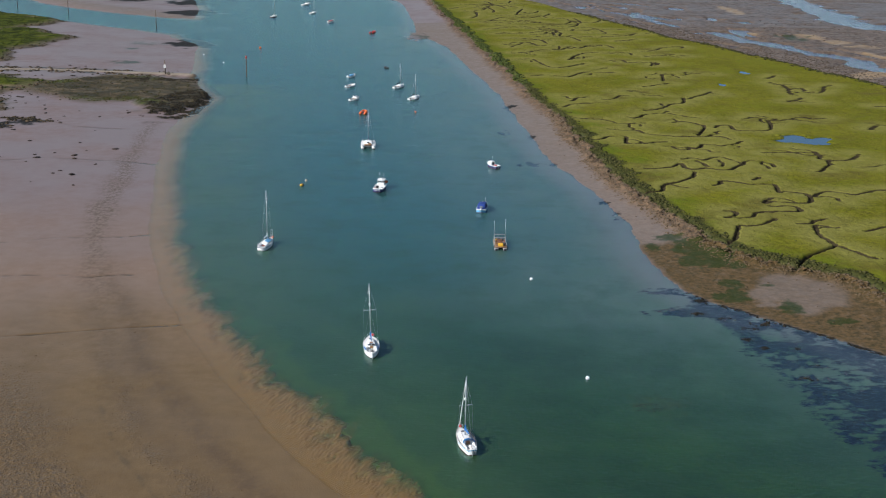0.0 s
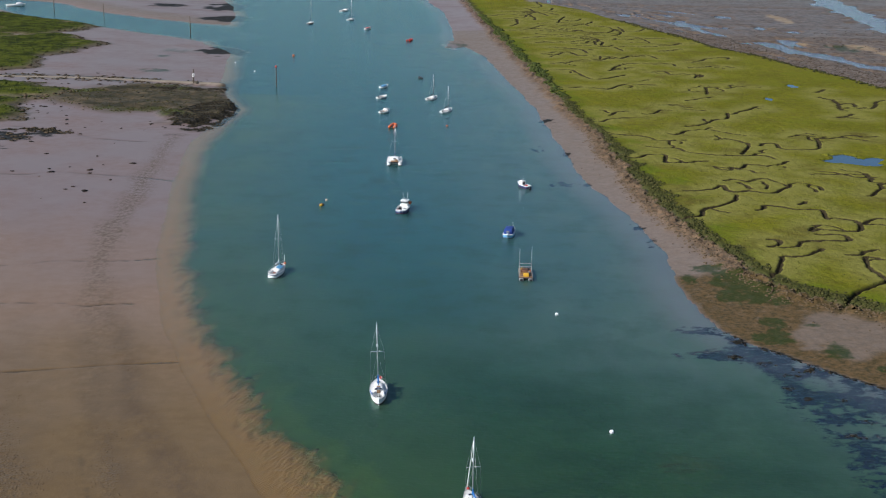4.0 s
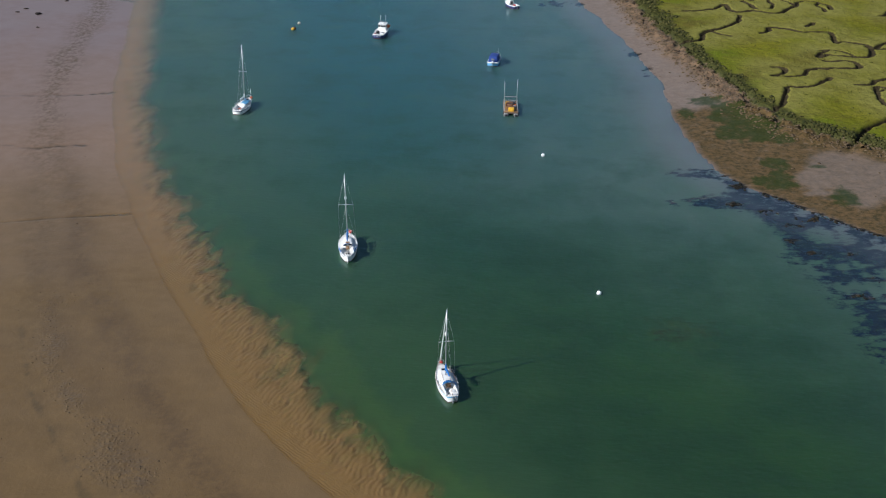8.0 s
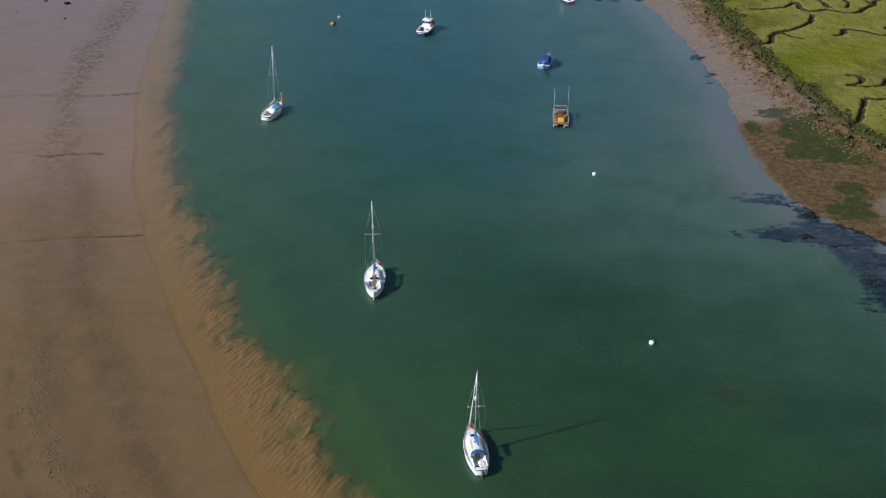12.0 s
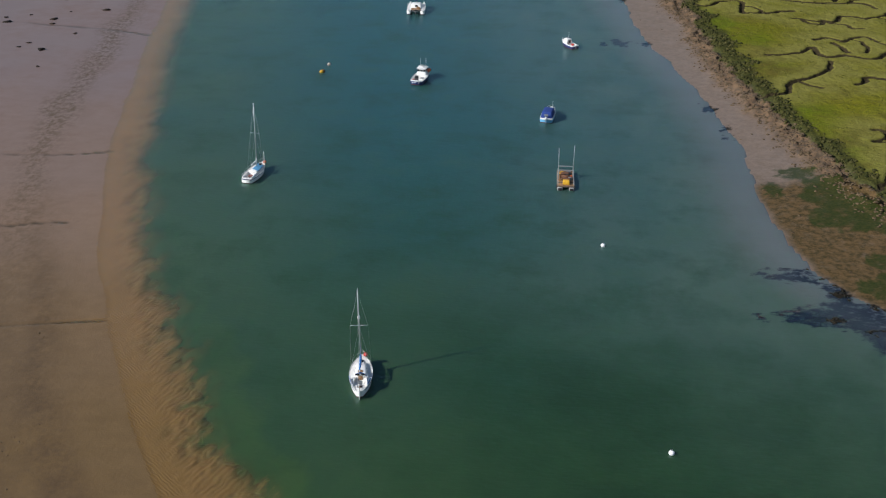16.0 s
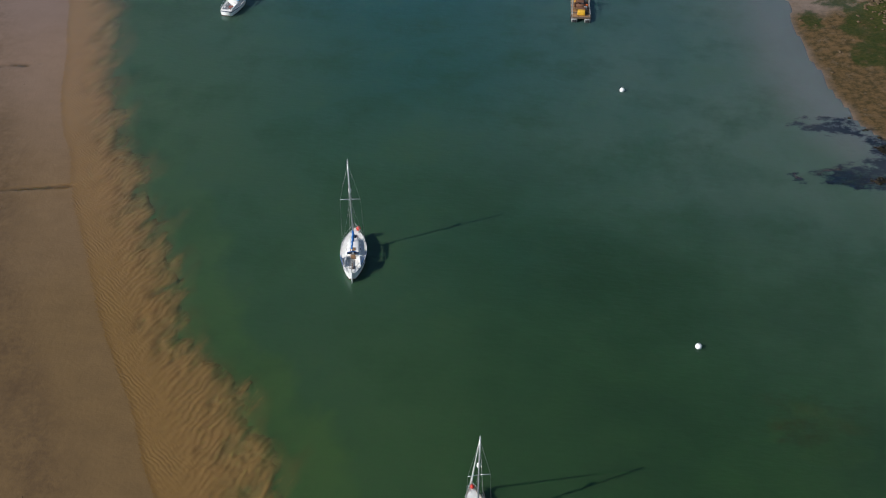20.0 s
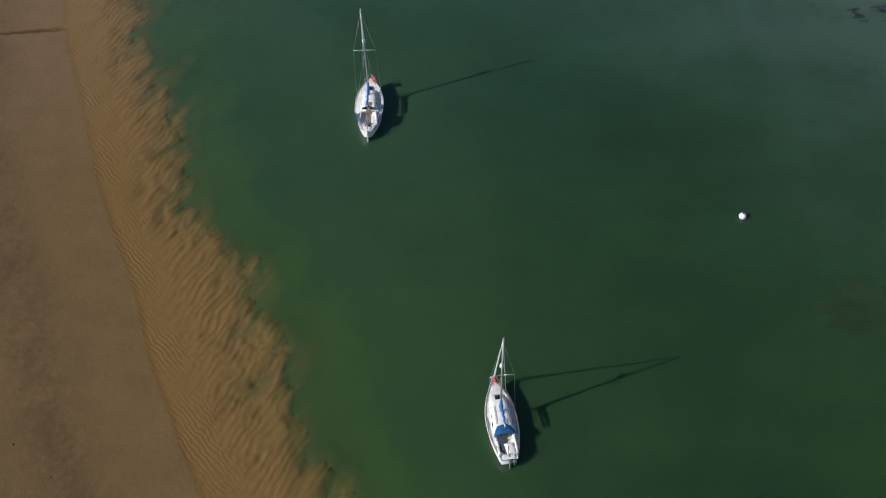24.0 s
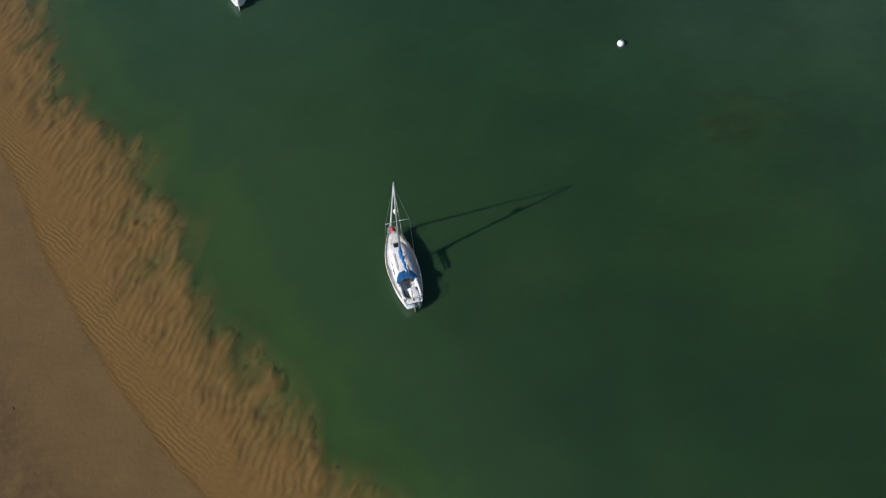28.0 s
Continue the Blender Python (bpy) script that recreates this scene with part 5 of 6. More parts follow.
def yacht_with_dodger():
    h = Hull(7.6, 2.6, 0.66, 0.8, 0.3, 0.45, 0.45, 2.1)
    ob = base_boat("sailing_yacht", "white sailing yacht with pale blue deck cover and orange lifebuoy aft", "yacht", h, GELCOAT, NAVY, (0.06, 0.34, 0.66, 0.5))
    part("coachroof", coachroof(h, 0.35, 0.80, 0.85, 0.42), GELCOAT, ob)
    part("deck_cover", box(1.05, 2.5, 0.05, 0.3, h.y(0.58), h.top(0.56) + 0.40, 0.02, (0, 14, 0)), SKYBLUE, ob, "pale blue canvas over the cabin roof")
    for sx in (-1, 1):
        part("coaming", box(0.14, 2.3, 0.28, sx * 0.78, h.y(0.2), h.top(0.2) - 0.02, 0.05), GELCOAT, ob)
        part("cockpit_seat", box(0.4, 2.2, 0.3, sx * 0.46, h.y(0.2), h.top(0.1) - 0.48, 0.04), DECK, ob)
        for s in (0.45, 0.54, 0.63):
            part("cabin_window", box(0.02, 0.42, 0.14, sx * (0.84 - (s - 0.45) * 0.5), h.y(s), h.top(s) + 0.15, 0.01, (0, -sx * 20, 0)), GLASS, ob)
    part("cockpit_cushion", box(0.55, 0.6, 0.16, 0, h.y(0.24), h.top(0.1) - 0.2, 0.06), paint("rust_red_canvas", (0.30, 0.07, 0.04), 0.8), ob, "rust-red cushion in the cockpit")
    part("steering_wheel", tube([(0.45 * math.cos(a), h.y(0.13), h.top(0.1) + 0.25 + 0.45 * math.sin(a)) for a in (math.pi * 2 * i / 16 for i in range(17))], 0.022, 5), ALLOY, ob)
    part("stern_deck", box(1.5, 0.5, 0.07, 0, h.y(0.03), h.top(0.02) - 0.01, 0.03), GELCOAT, ob)
    rig(ob, h, h.y(0.60), h.top(0.6) + 0.42, 12.1, 0.8, 0.54, h.y(0.3), GELCOAT, None, 0.0)
    guard(ob, h)
    part("bow_fender", ball(0.27, 0.5, h.y(0.9), h.top(0.9) + 0.25), ORANGE, ob, "orange fender at the bow")
    part("danbuoy_pole", tube([(0.6, h.y(0.86), h.top(0.9)), (0.5, h.y(0.86), h.top(0.9) + 2.2)], 0.03, 6), WHITE, ob)
    part("solar_panel", box(0.9, 0.6, 0.04, 0, h.y(0.72), h.top(0.72) + 0.42, 0.01, (4, 0, 0)), GLASS, ob)
    return ob


def oyster_barge():
    ob = thing("work_barge", "steel work barge with yellow machine and two tall poles", "barge", "boats at their moorings")
    for sx in (-1, 1):
        pon = bmesh.new()
        pon = box(0.85, 7.6, 0.85, sx * 0.95, 0, -0.35, 0.12)
        part("pontoon", pon, STEEL, ob, "grey steel pontoon")
        part("pontoon_end", box(0.6, 0.1, 0.5, sx * 0.95, -3.83, -0.1, 0.04), BLACK, ob)
    for i in range(13):
        part("deck_plank", box(2.75, 0.53, 0.07, 0, -3.4 + i * 0.56, 0.5, 0.015), TEAK if i % 3 else WOOD, ob)
    part("engine_box", box(1.15, 0.8, 0.65, 0.05, -2.35, 0.57, 0.08, (0, 0, 0), 0.92), YELLOW, ob, "yellow painted engine housing")
    part("hopper", box(1.0, 0.7, 0.5, 0.1, -1.25, 0.57, 0.05, (0, 0, 0), 1.15), RUST, ob)
    part("winch_drum", tube([(-0.7, -0.2, 0.95), (0.7, -0.2, 0.95)], 0.28, 12), RUST, ob, "rusty winch drum")
    part("dredge_basket", box(1.2, 1.1, 0.5, -0.1, 1.1, 0.57, 0.05), RUST, ob)
    for x, y, sx, sy, sz, mat in ((-0.6, 0.35, 0.7, 0.6, 0.7, RUST), (0.2, 0.3, 0.5, 0.7, 0.55, BLACK), (0.5, 1.9, 0.8, 0.5, 0.5, GREY), (-0.6, 2.0, 0.6, 0.6, 0.4, YELLOW), (0.7, -0.6, 0.5, 0.5, 0.5, STEEL)):
        part("machinery", box(sx, sy, sz, x, y, 0.57, 0.05, (0, 0, 12 * x), 0.9), mat, ob)
    part("crate", box(0.6, 0.45, 0.35, 0.8, 0.4, 0.57, 0.03), ORANGE, ob)
    part("crate", box(0.6, 0.45, 0.35, -0.85, -0.9, 0.57, 0.03), TEAK, ob)
    for sx in (-1, 1):
        part("tall_pole", tube([(sx * 1.2, 1.7, 0.5), (sx * 1.25, 1.7, 5.7 if sx > 0 else 5.2)], 0.05, 8, None, 0.03), ALLOY, ob)
        part("gantry_post", box(0.12, 0.12, 1.7, sx * 1.2, 1.4, 0.5, 0.02), STEEL, ob)
        part("gantry_post", box(0.14, 0.14, 1.5, sx * 1.2, -0.2, 0.5, 0.02), STEEL, ob)
        part("side_rail", tube([(sx * 1.28, -3.6, 1.2), (sx * 1.28, 2.6, 1.3)], 0.035, 6), STEEL, ob)
        for y in (-3.6, -2.4, -1.2, 1.0):
            part("rail_post", tube([(sx * 1.28, y, 0.5), (sx * 1.28, y, 1.22)], 0.03, 6), STEEL, ob)
        part("tyre_fender", tube([(sx * 1.42, -2.6 + 0.32 * math.cos(a), 0.25 + 0.32 * math.sin(a)) for a in (math.pi * 2 * i / 14 for i in range(15))], 0.1, 6), BLACK, ob)
    part("gantry_beam", box(2.5, 0.12, 0.12, 0, 1.4, 2.1, 0.02), STEEL, ob)
    part("gantry_beam", box(2.4, 0.1, 0.1, 0, 1.4, 1.4, 0.02), STEEL, ob)
    return ob


def canopy_boat():
    h = Hull(6.6, 2.5, 0.92, 0.8, 0.3, 0.3, 0.4, 2.4, 18)
    ob = base_boat("motor_boat", "small motor boat under a royal blue canvas canopy", "boat", h, SKYBLUE, GELCOAT, (0.1, 0.5, 0.7, 0.4))
    part("canopy", box(2.15, 3.5, 1.2, 0, h.y(0.33), h.top(0.3) - 0.05, 0.22, (0, 0, 0), 0.84), paint("royal_blue_canvas", (0.012, 0.045, 0.22), 0.85, 0.35), ob, "royal blue canvas canopy")
    for sx in (-1, 1):
        part("canopy_window", box(0.02, 0.9, 0.35, sx * 1.06, h.y(0.4), h.top(0.3) + 0.5, 0.01, (0, -sx * 8, 0)), GLASS, ob)
    part("rear_window", box(0.7, 0.03, 0.42, 0, h.y(0.03) - 0.03, h.top(0.0) + 0.42, 0.01), GREY, ob, "clouded clear rear window")
    part("cuddy", coachroof(h, 0.6, 0.9, 0.8, 0.35), GELCOAT, ob)
    part("windscreen", box(1.4, 0.05, 0.45, 0, h.y(0.64), h.top(0.6) + 0.35, 0.01, (-25, 0, 0)), GLASS, ob)
    bm = h.rail(0.62, 0.97, 0.4, 0.022)
    part("bow_rail", bm, ALLOY, ob)
    outboard(ob, h.y(0.0), 0.75, WHITE, "white outboard motor")
    part("aerial", wire((0.5, h.y(0.66), h.top(0.6) + 0.7), (0.5, h.y(0.66), h.top(0.6) + 2.0), 0.015), WHITE, ob)
    return ob


def fishing_boat():
    h = Hull(7.6, 2.75, 0.9, 0.95, 0.5, 0.4, 0.45, 2.4, 20)
    ob = base_boat("fishing_boat", "white fishing boat with wheelhouse, navy hull and orange buoys", "boat", h, NAVY, GELCOAT, (0.04, 0.46, 1.05, 0.55))
    house = part("wheelhouse", box(1.85, 1.7, 1.45, 0, h.y(0.60), h.top(0.55) - 0.1, 0.1, (0, 0, 0), 0.9), GELCOAT, ob, "white wheelhouse")
    part("roof", box(1.95, 1.9, 0.09, 0, h.y(0.60), h.top(0.55) + 1.34, 0.04), GELCOAT, house)
    for x in (-0.58, 0.0, 0.58):
        part("rear_window", box(0.42, 0.03, 0.42, x, h.y(0.60) - 0.86, h.top(0.55) + 0.72, 0.02, (3, 0, 0)), GLASS, house)
        part("front_window", box(0.44, 0.03, 0.42, x, h.y(0.60) + 0.83, h.top(0.55) + 0.72, 0.02, (-4, 0, 0)), GLASS, house)
    for sx in (-1, 1):
        for y in (-0.4, 0.4):
            part("side_window", box(0.03, 0.6, 0.42, sx * 0.88, h.y(0.60) + y, h.top(0.55) + 0.72, 0.02, (0, -sx * 4, 0)), GLASS, house)
        part("aerial", wire((sx * 0.55, h.y(0.64), h.top(0.6) + 1.35), (sx * 0.6, h.y(0.64), h.top(0.6) + 3.2), 0.022), WHITE, house)
        part("bulwark_rail", h.rail(0.02, 0.45, 0.22, 0.03, 0.04), ALLOY, ob) if sx > 0 else None
        part("orange_buoy", ball(0.36, 1.05 if sx > 0 else 0.95, h.y(0.74) + 0.25 * sx, h.top(0.7) + 0.42), ORANGE, ob, "orange net buoy")
    part("forward_cabin", coachroof(h, 0.68, 0.93, 0.95, 0.5), GELCOAT, ob)
    part("radar", tube([(0, h.y(0.60), h.top(0.6) + 1.4), (0, h.y(0.60), h.top(0.6) + 1.62)], 0.26, 12), WHITE, house)
    part("mast_frame", tube([(-0.5, h.y(0.55), h.top(0.6) + 1.4), (-0.4, h.y(0.55), h.top(0.6) + 2.0), (0.4, h.y(0.55), h.top(0.6) + 2.0), (0.5, h.y(0.55), h.top(0.6) + 1.4)], 0.03, 6), ALLOY, house)
    part("net_drum", tube([(-0.9, h.y(0.3), 0.95), (-0.3, h.y(0.3), 0.95)], 0.32, 12), BLACK, ob, "dark net drum on the aft deck")
    part("fish_box", box(0.7, 0.5, 0.4, 0.5, h.y(0.2), 0.5, 0.04), WHITE, ob)
    part("fuel_can", box(0.3, 0.42, 0.5, -0.85, h.y(0.12), 0.5, 0.06), RED, ob, "red fuel can at the stern")
    part("net_heap", ball(0.5, -0.35, h.y(0.16), 0.6, (1.2, 1.0, 0.55), 2), BLACK, ob, "heap of dark netting on the aft deck")
    part("fish_box", box(0.7, 0.5, 0.4, 0.55, h.y(0.33), 0.5, 0.04), GREY, ob)
    for x in (-0.75, -0.4, -0.1, 0.5):
        part("name_mark", box(0.24, 0.01, 0.13, x, h.y(0.0) - 0.015, 0.45, 0.0), WHITE, ob)
    bm = h.rail(0.7, 0.98, 0.5, 0.025)
    part("bow_rail", bm, ALLOY, ob)
    return ob


def catamaran():
    ob = thing("catamaran", "cream cruising catamaran with two hulls and bare mast", "catamaran", "boats at their moorings")
    h = Hull(8.2, 1.15, 0.85, 1.0, 0.25, 0.35, 0.4, 2.2, 18)
    for sx in (-1, 1):
        for name, lo, hi, mat in (("underbody", -1, 0.12, FOUL), ("hull", 0.12, 1.0, GELCOAT)):
            bm = h.shell(lo, hi)
            bm.transform(pose(sx * 1.65, 0, 0))
            part(name, bm, mat, ob)
        bm = h.deck()
        bm.transform(pose(sx * 1.65, 0, 0))
        part("side_deck", bm, DECK, ob)
        part("transom_step", box(0.7, 0.6, 0.25, sx * 1.65, -4.2, 0.25, 0.05), DECK, ob)
    part("bridge_deck", box(2.6, 5.6, 0.45, 0, -0.9, 0.6, 0.1), GELCOAT, ob)
    part("cockpit_floor", box(2.3, 1.8, 0.05, 0, -2.7, 1.05, 0.01), TEAK, ob)
    part("stern_beam", box(3.2, 0.3, 0.3, 0, -3.75, 0.75, 0.06), BLACK, ob)
    cabin = part("cabin", box(2.7, 3.0, 0.75, 0, 0.1, 1.0, 0.25, (0, 0, 0), 0.8), GELCOAT, ob, "cream cabin with dark windows")
    for sx in (-1, 1):
        part("cabin_window", box(0.03, 1.6, 0.26, sx * 1.17, 0.2, 1.3, 0.02, (0, -sx * 22, 0)), GLASS, cabin)
    part("front_window", box(1.7, 0.03, 0.28, 0, 1.42, 1.3, 0.02, (24, 0, 0)), GLASS, cabin)
    part("rear_door", box(0.7, 0.03, 0.6, 0, -1.32, 1.05, 0.02, (-10, 0, 0)), GLASS, cabin)
    net = tube([(-1.5, 3.0, 1.05), (1.5, 3.0, 1.05)], 0.07, 8)
    part("cross_beam", net, ALLOY, ob)
    mast = part("mast", tube([(0, 0.9, 1.7), (0, 0.8, 11.2)], 0.09, 8, None, 0.06), ALLOY, ob)
    for sx in (-1, 1):
        part("spreader", tube([(0, 0.86, 6.2), (sx * 0.9, 0.7, 6.25)], 0.035, 6), ALLOY, mast)
        part("shroud", tube([(sx * 2.0, 0.4, 1.1), (sx * 0.9, 0.7, 6.25), (0, 0.8, 11.0)], 0.008, 5), WIRE, ob)
        part("flag_pole", wire((sx * 1.9, -3.9, 1.0), (sx * 1.95, -4.0, 2.7), 0.025), ALLOY, ob)
    part("forestay", wire((0, 3.0, 1.1), (0, 0.8, 11.0)), WIRE, ob)
    boom = part("boom", tube([(0, 0.8, 2.6), (0, -2.6, 2.7)], 0.06, 8), ALLOY, ob)
    part("sail_bundle", tube([(0, 0.7, 2.85), (0.05, -0.9, 2.9), (0, -2.6, 2.85)], 0.2, 8, None, 0.1), NAVY, boom, "navy sail cover")
    part("cockpit_table", box(0.8, 0.6, 0.4, 0.5, -2.4, 1.1, 0.04), TEAK, ob)
    outboard(ob, -3.9, 0.8)
    return ob


def cuddy_boat():
    h = Hull(5.2, 2.0, 0.9, 0.75, 0.35, 0.3, 0.42, 2.3, 18)
    ob = base_boat("motor_boat", "small white cuddy boat with navy hull and outboard", "boat", h, NAVY, GELCOAT, (0.08, 0.45, 0.7, 0.4))
    house = part("cuddy", box(1.5, 1.5, 0.95, 0, h.y(0.58), h.top(0.5) - 0.05, 0.14, (0, 0, 0), 0.85), GELCOAT, ob, "white cuddy cabin")
    for x in (-0.38, 0.38):
        part("windscreen", box(0.55, 0.03, 0.4, x, h.y(0.58) + 0.7, h.top(0.5) + 0.4, 0.02, (8, 0, 0)), GLASS, house)
    for sx in (-1, 1):
        part("side_window", box(0.03, 0.9, 0.36, sx * 0.68, h.y(0.58), h.top(0.5) + 0.42, 0.02, (0, -sx * 8, 0)), GLASS, house)
    part("doorway", box(0.6, 0.03, 0.7, 0, h.y(0.58) - 0.74, h.top(0.5) + 0.0, 0.02), BLACK, house)
    part("aerial", wire((0.3, h.y(0.6), h.top(0.5) + 0.9), (0.3, h.y(0.6), h.top(0.5) + 2.3), 0.018), WHITE, house)
    part("roof_light", ball(0.14, -0.2, h.y(0.6), h.top(0.5) + 0.98), WHITE, house)
    part("seat", box(0.5, 0.45, 0.4, 0.3, h.y(0.28), 0.45, 0.05), RED, ob)
    part("bow_rail", h.rail(0.65, 0.97, 0.4, 0.022), ALLOY, ob)
    outboard(ob, h.y(0), 0.75, WHITE, "white outboard motor")
    return ob


def inflatable(name, label, length, beam, tube_material, floor_material, engine=True):
    """A rubber boat: two side tubes that meet at the bow, floor, thwart and motor."""
    ob = thing(name, label, "dinghy", "boats at their moorings")
    r = beam * 0.17
    pts = [(-beam / 2 + r, -length / 2, r)]
    for i in range(13):
        a = math.pi * i / 12
        pts.append((-(beam / 2 - r) * math.cos(a), length * 0.18 + length * 0.30 * math.sin(a), r + 0.16 * math.sin(a)))
    pts.append((beam / 2 - r, -length / 2, r))
    part("side_tube", tube(pts, r, 10), tube_material, ob)
    part("floor", box(beam - 2 * r, length * 0.75, 0.06, 0, -length * 0.08, 0.08, 0.01), floor_material, ob)
    part("transom", box(beam - 2.4 * r, 0.06, 0.5, 0, -length * 0.42, 0.05, 0.02), GREY, ob)
    part("thwart", box(beam - 2 * r, 0.25, 0.05, 0, -length * 0.08, r * 1.8, 0.02), GREY, ob)
    if engine:
        outboard(ob, -length * 0.45, 0.45)
    return ob


def dinghy(label, length, beam, hull, inside, cover=None, mast=0.0, engine=True, cuddy=False):
    """A small open or half-decked boat."""
    h = Hull(length, beam, 0.8, 0.5, 0.22, 0.2, 0.42, 2.2, 16)
    ob = base_boat("sailing_dinghy" if mast else "rowing_boat", label, "dinghy", h, hull, GELCOAT, (0.1, 0.72, beam * 0.34, 0.36), inside)
    for s in (0.25, 0.5):
        part("thwart", box(beam * 0.8, 0.24, 0.05, 0, h.y(s), h.top(s) - 0.14, 0.02), TEAK, ob)
    if cover:
        part("boat_cover", coachroof(h, 0.05, 0.85, beam * 0.36, 0.3), cover, ob)
    if cuddy:
        part("cuddy", coachroof(h, 0.52, 0.88, beam * 0.38, 0.55), GELCOAT, ob)
        part("windscreen", box(beam * 0.6, 0.04, 0.3, 0, h.y(0.52), h.top(0.5) + 0.4, 0.01, (-20, 0, 0)), GLASS, ob)
    if mast:
        part("coachroof", coachroof(h, 0.42, 0.82, beam * 0.3, 0.4), GELCOAT, ob)
        m = part("mast", tube([(0, h.y(0.62), 0.6), (0, h.y(0.6), mast)], 0.08, 8, None, 0.055), ALLOY, ob)
        part("spreader", tube([(-0.6, h.y(0.6), mast * 0.5), (0.6, h.y(0.6), mast * 0.5)], 0.03, 6), ALLOY, m)
        part("boom", tube([(0, h.y(0.6), 1.5), (0, h.y(0.2), 1.55)], 0.05, 6), ALLOY, ob)
        part("sail_cover", tube([(0, h.y(0.61), 1.72), (0.05, h.y(0.4), 1.72), (0, h.y(0.2), 1.66)], 0.16, 8, None, 0.09), BLACK if cover is None else cover, ob, "dark sail cover")
        part("forestay", wire((0, h.y(0.98), h.top(1)), (0, h.y(0.6), mast - 0.1)), WIRE, ob)
        part("backstay", wire((0, h.y(0.02), h.top(0)), (0, h.y(0.6), mast - 0.1)), WIRE, ob)
    if engine:
        outboard(ob, h.y(0), 0.5)
    return ob


def mooring_buoy(material, label, r=0.33, ring=True):
    ob = thing("mooring_buoy", label, "buoy", "mooring buoys")
    part("float", ball(r, 0, 0, r * 0.45, (1, 1, 0.92), 3), material, ob)
    part("collar", tube([(0, 0, r * 1.25), (0, 0, r * 1.5)], r * 0.2, 8), GREY, ob)
    if ring:
        part("ring", tube([(r * 0.22 * math.cos(a), 0, r * 1.62 + r * 0.22 * math.sin(a)) for a in (math.pi * 2 * i / 10 for i in range(11))], r * 0.06, 5), STEEL, ob)
    return ob


def marker_post(height, label, top=None, board=None):
    ob = thing("channel_post", label, "post", "channel posts")
    part("pile", tube([(0, 0, -1.5), (0.05, 0, height * 0.5), (0.0, 0.05, height)], 0.24, 10, None, 0.17), WOOD, ob)
    if top:
        part("top_mark", tube([(0, 0.05, height), (0, 0.05, height + 0.9)], 0.34, 10), top, ob)
    if board:
        part("board", box(0.9, 0.08, 1.3, 0, -0.26, height * 0.45, 0.02), board, ob, "white notice board with unreadable writing")
        for i in range(3):
            part("writing_bar", box(0.6, 0.02, 0.1, 0, -0.31, height * 0.45 + 0.3 + 0.3 * i, 0.0), BLACK, ob)
    return ob


# the boats, nearest first
yacht_with_sprayhood().matrix_basis = pose(4.72, 156.42, 0, 0, 0, 14)
yacht_double_ended().matrix_basis = pose(-11.0, 192.4, 0, 0, -1.7, 6)
yacht_with_dodger().matrix_basis = pose(-38.0, 253.5, 0, 0, 0, -9)
oyster_barge().matrix_basis = pose(13.0, 257.0, 0, 0, 0, 1)
canopy_boat().matrix_basis = pose(9.85, 288.3, 0, 0, 0, -9)
fishing_boat().matrix_basis = pose(-16.3, 308.0, 0, 0, 0, -10)
cuddy_boat().matrix_basis = pose(13.6, 336.3, 0, 0, 0, 35)
catamaran().matrix_basis = pose(-23.4, 362.5, 0, 0, 0, 3)
inflatable("inflatable_boat", "orange inflatable boat with outboard on a mooring", 5.0, 2.5, ORANGE, GREY).matrix_basis = pose(-28.9, 418.5, 0, 0, 0, -6)
dinghy("white open boat with a dark cuddy on a mooring", 5.6, 2.3, GELCOAT, DECK, None, 0, True, True).matrix_basis = pose(-34.3, 447, 0, 0, 0, -20) @ Matrix.Scale(1.18, 4)
dinghy("white open dinghy, empty, on a mooring", 5.4, 2.3, GELCOAT, DECK).matrix_basis = pose(-38.3, 478.5, 0, 0, 0, -24) @ Matrix.Scale(1.18, 4)
dinghy("white boat with pale blue cover on a mooring", 5.6, 2.2, GELCOAT, DECK, SKYBLUE).matrix_basis = pose(-40.2, 505, 0, 0, 0, -16) @ Matrix.Scale(1.18, 4)
dinghy("white sailing boat with bare mast and dark sail cover", 7.6, 2.7, GELCOAT, DECK, None, 9.0).matrix_basis = pose(-12.3, 452, 0, 0, 0, -17) @ Matrix.Diagonal((1.2, 1.2, 1.0, 1))
dinghy("white sailing boat with bare mast on a mooring", 7.6, 2.7, GELCOAT, DECK, None, 9.2).matrix_basis = pose(-19.2, 479, 0, 0, 0, -18) @ Matrix.Diagonal((1.2, 1.2, 1.0, 1))
inflatable("inflatable_boat", "small black inflatable dinghy afloat", 2.9, 1.6, BLACK, GREY, False).matrix_basis = pose(-27.3, 531, 0, 0, 0, 20)
inflatable("inflatable_boat", "long red inflatable boat with outboard", 6.2, 2.3, RED, GREY).matrix_basis = pose(-42, 666, 0, 0, 0, -14)
dinghy("white boat under a faded pink canvas cover", 6.0, 2.3, GELCOAT, DECK, paint("faded_red_canvas", (0.5, 0.16, 0.16), 0.85)).matrix_basis = pose(-70, 719, 0, 0, 0, -12) @ Matrix.Scale(1.35, 4)
dinghy("white ketch with bare mast far upriver", 9.0, 3.0, GELCOAT, DECK, None, 13.5, False).matrix_basis = pose(-86, 769, 0, 0, 0, -16)
dinghy("dark red hulled yacht with bare mast far upriver", 9.0, 2.9, FOUL, DECK, None, 14.0, False).matrix_basis = pose(-107, 744, 0, 0, 0, -10)
dinghy("white motor cruiser far upriver", 9.5, 3.2, GELCOAT, DECK, None, 0, False, True).matrix_basis = pose(-97, 826, 0, 0, 0, -18) @ Matrix.Scale(1.2, 4)
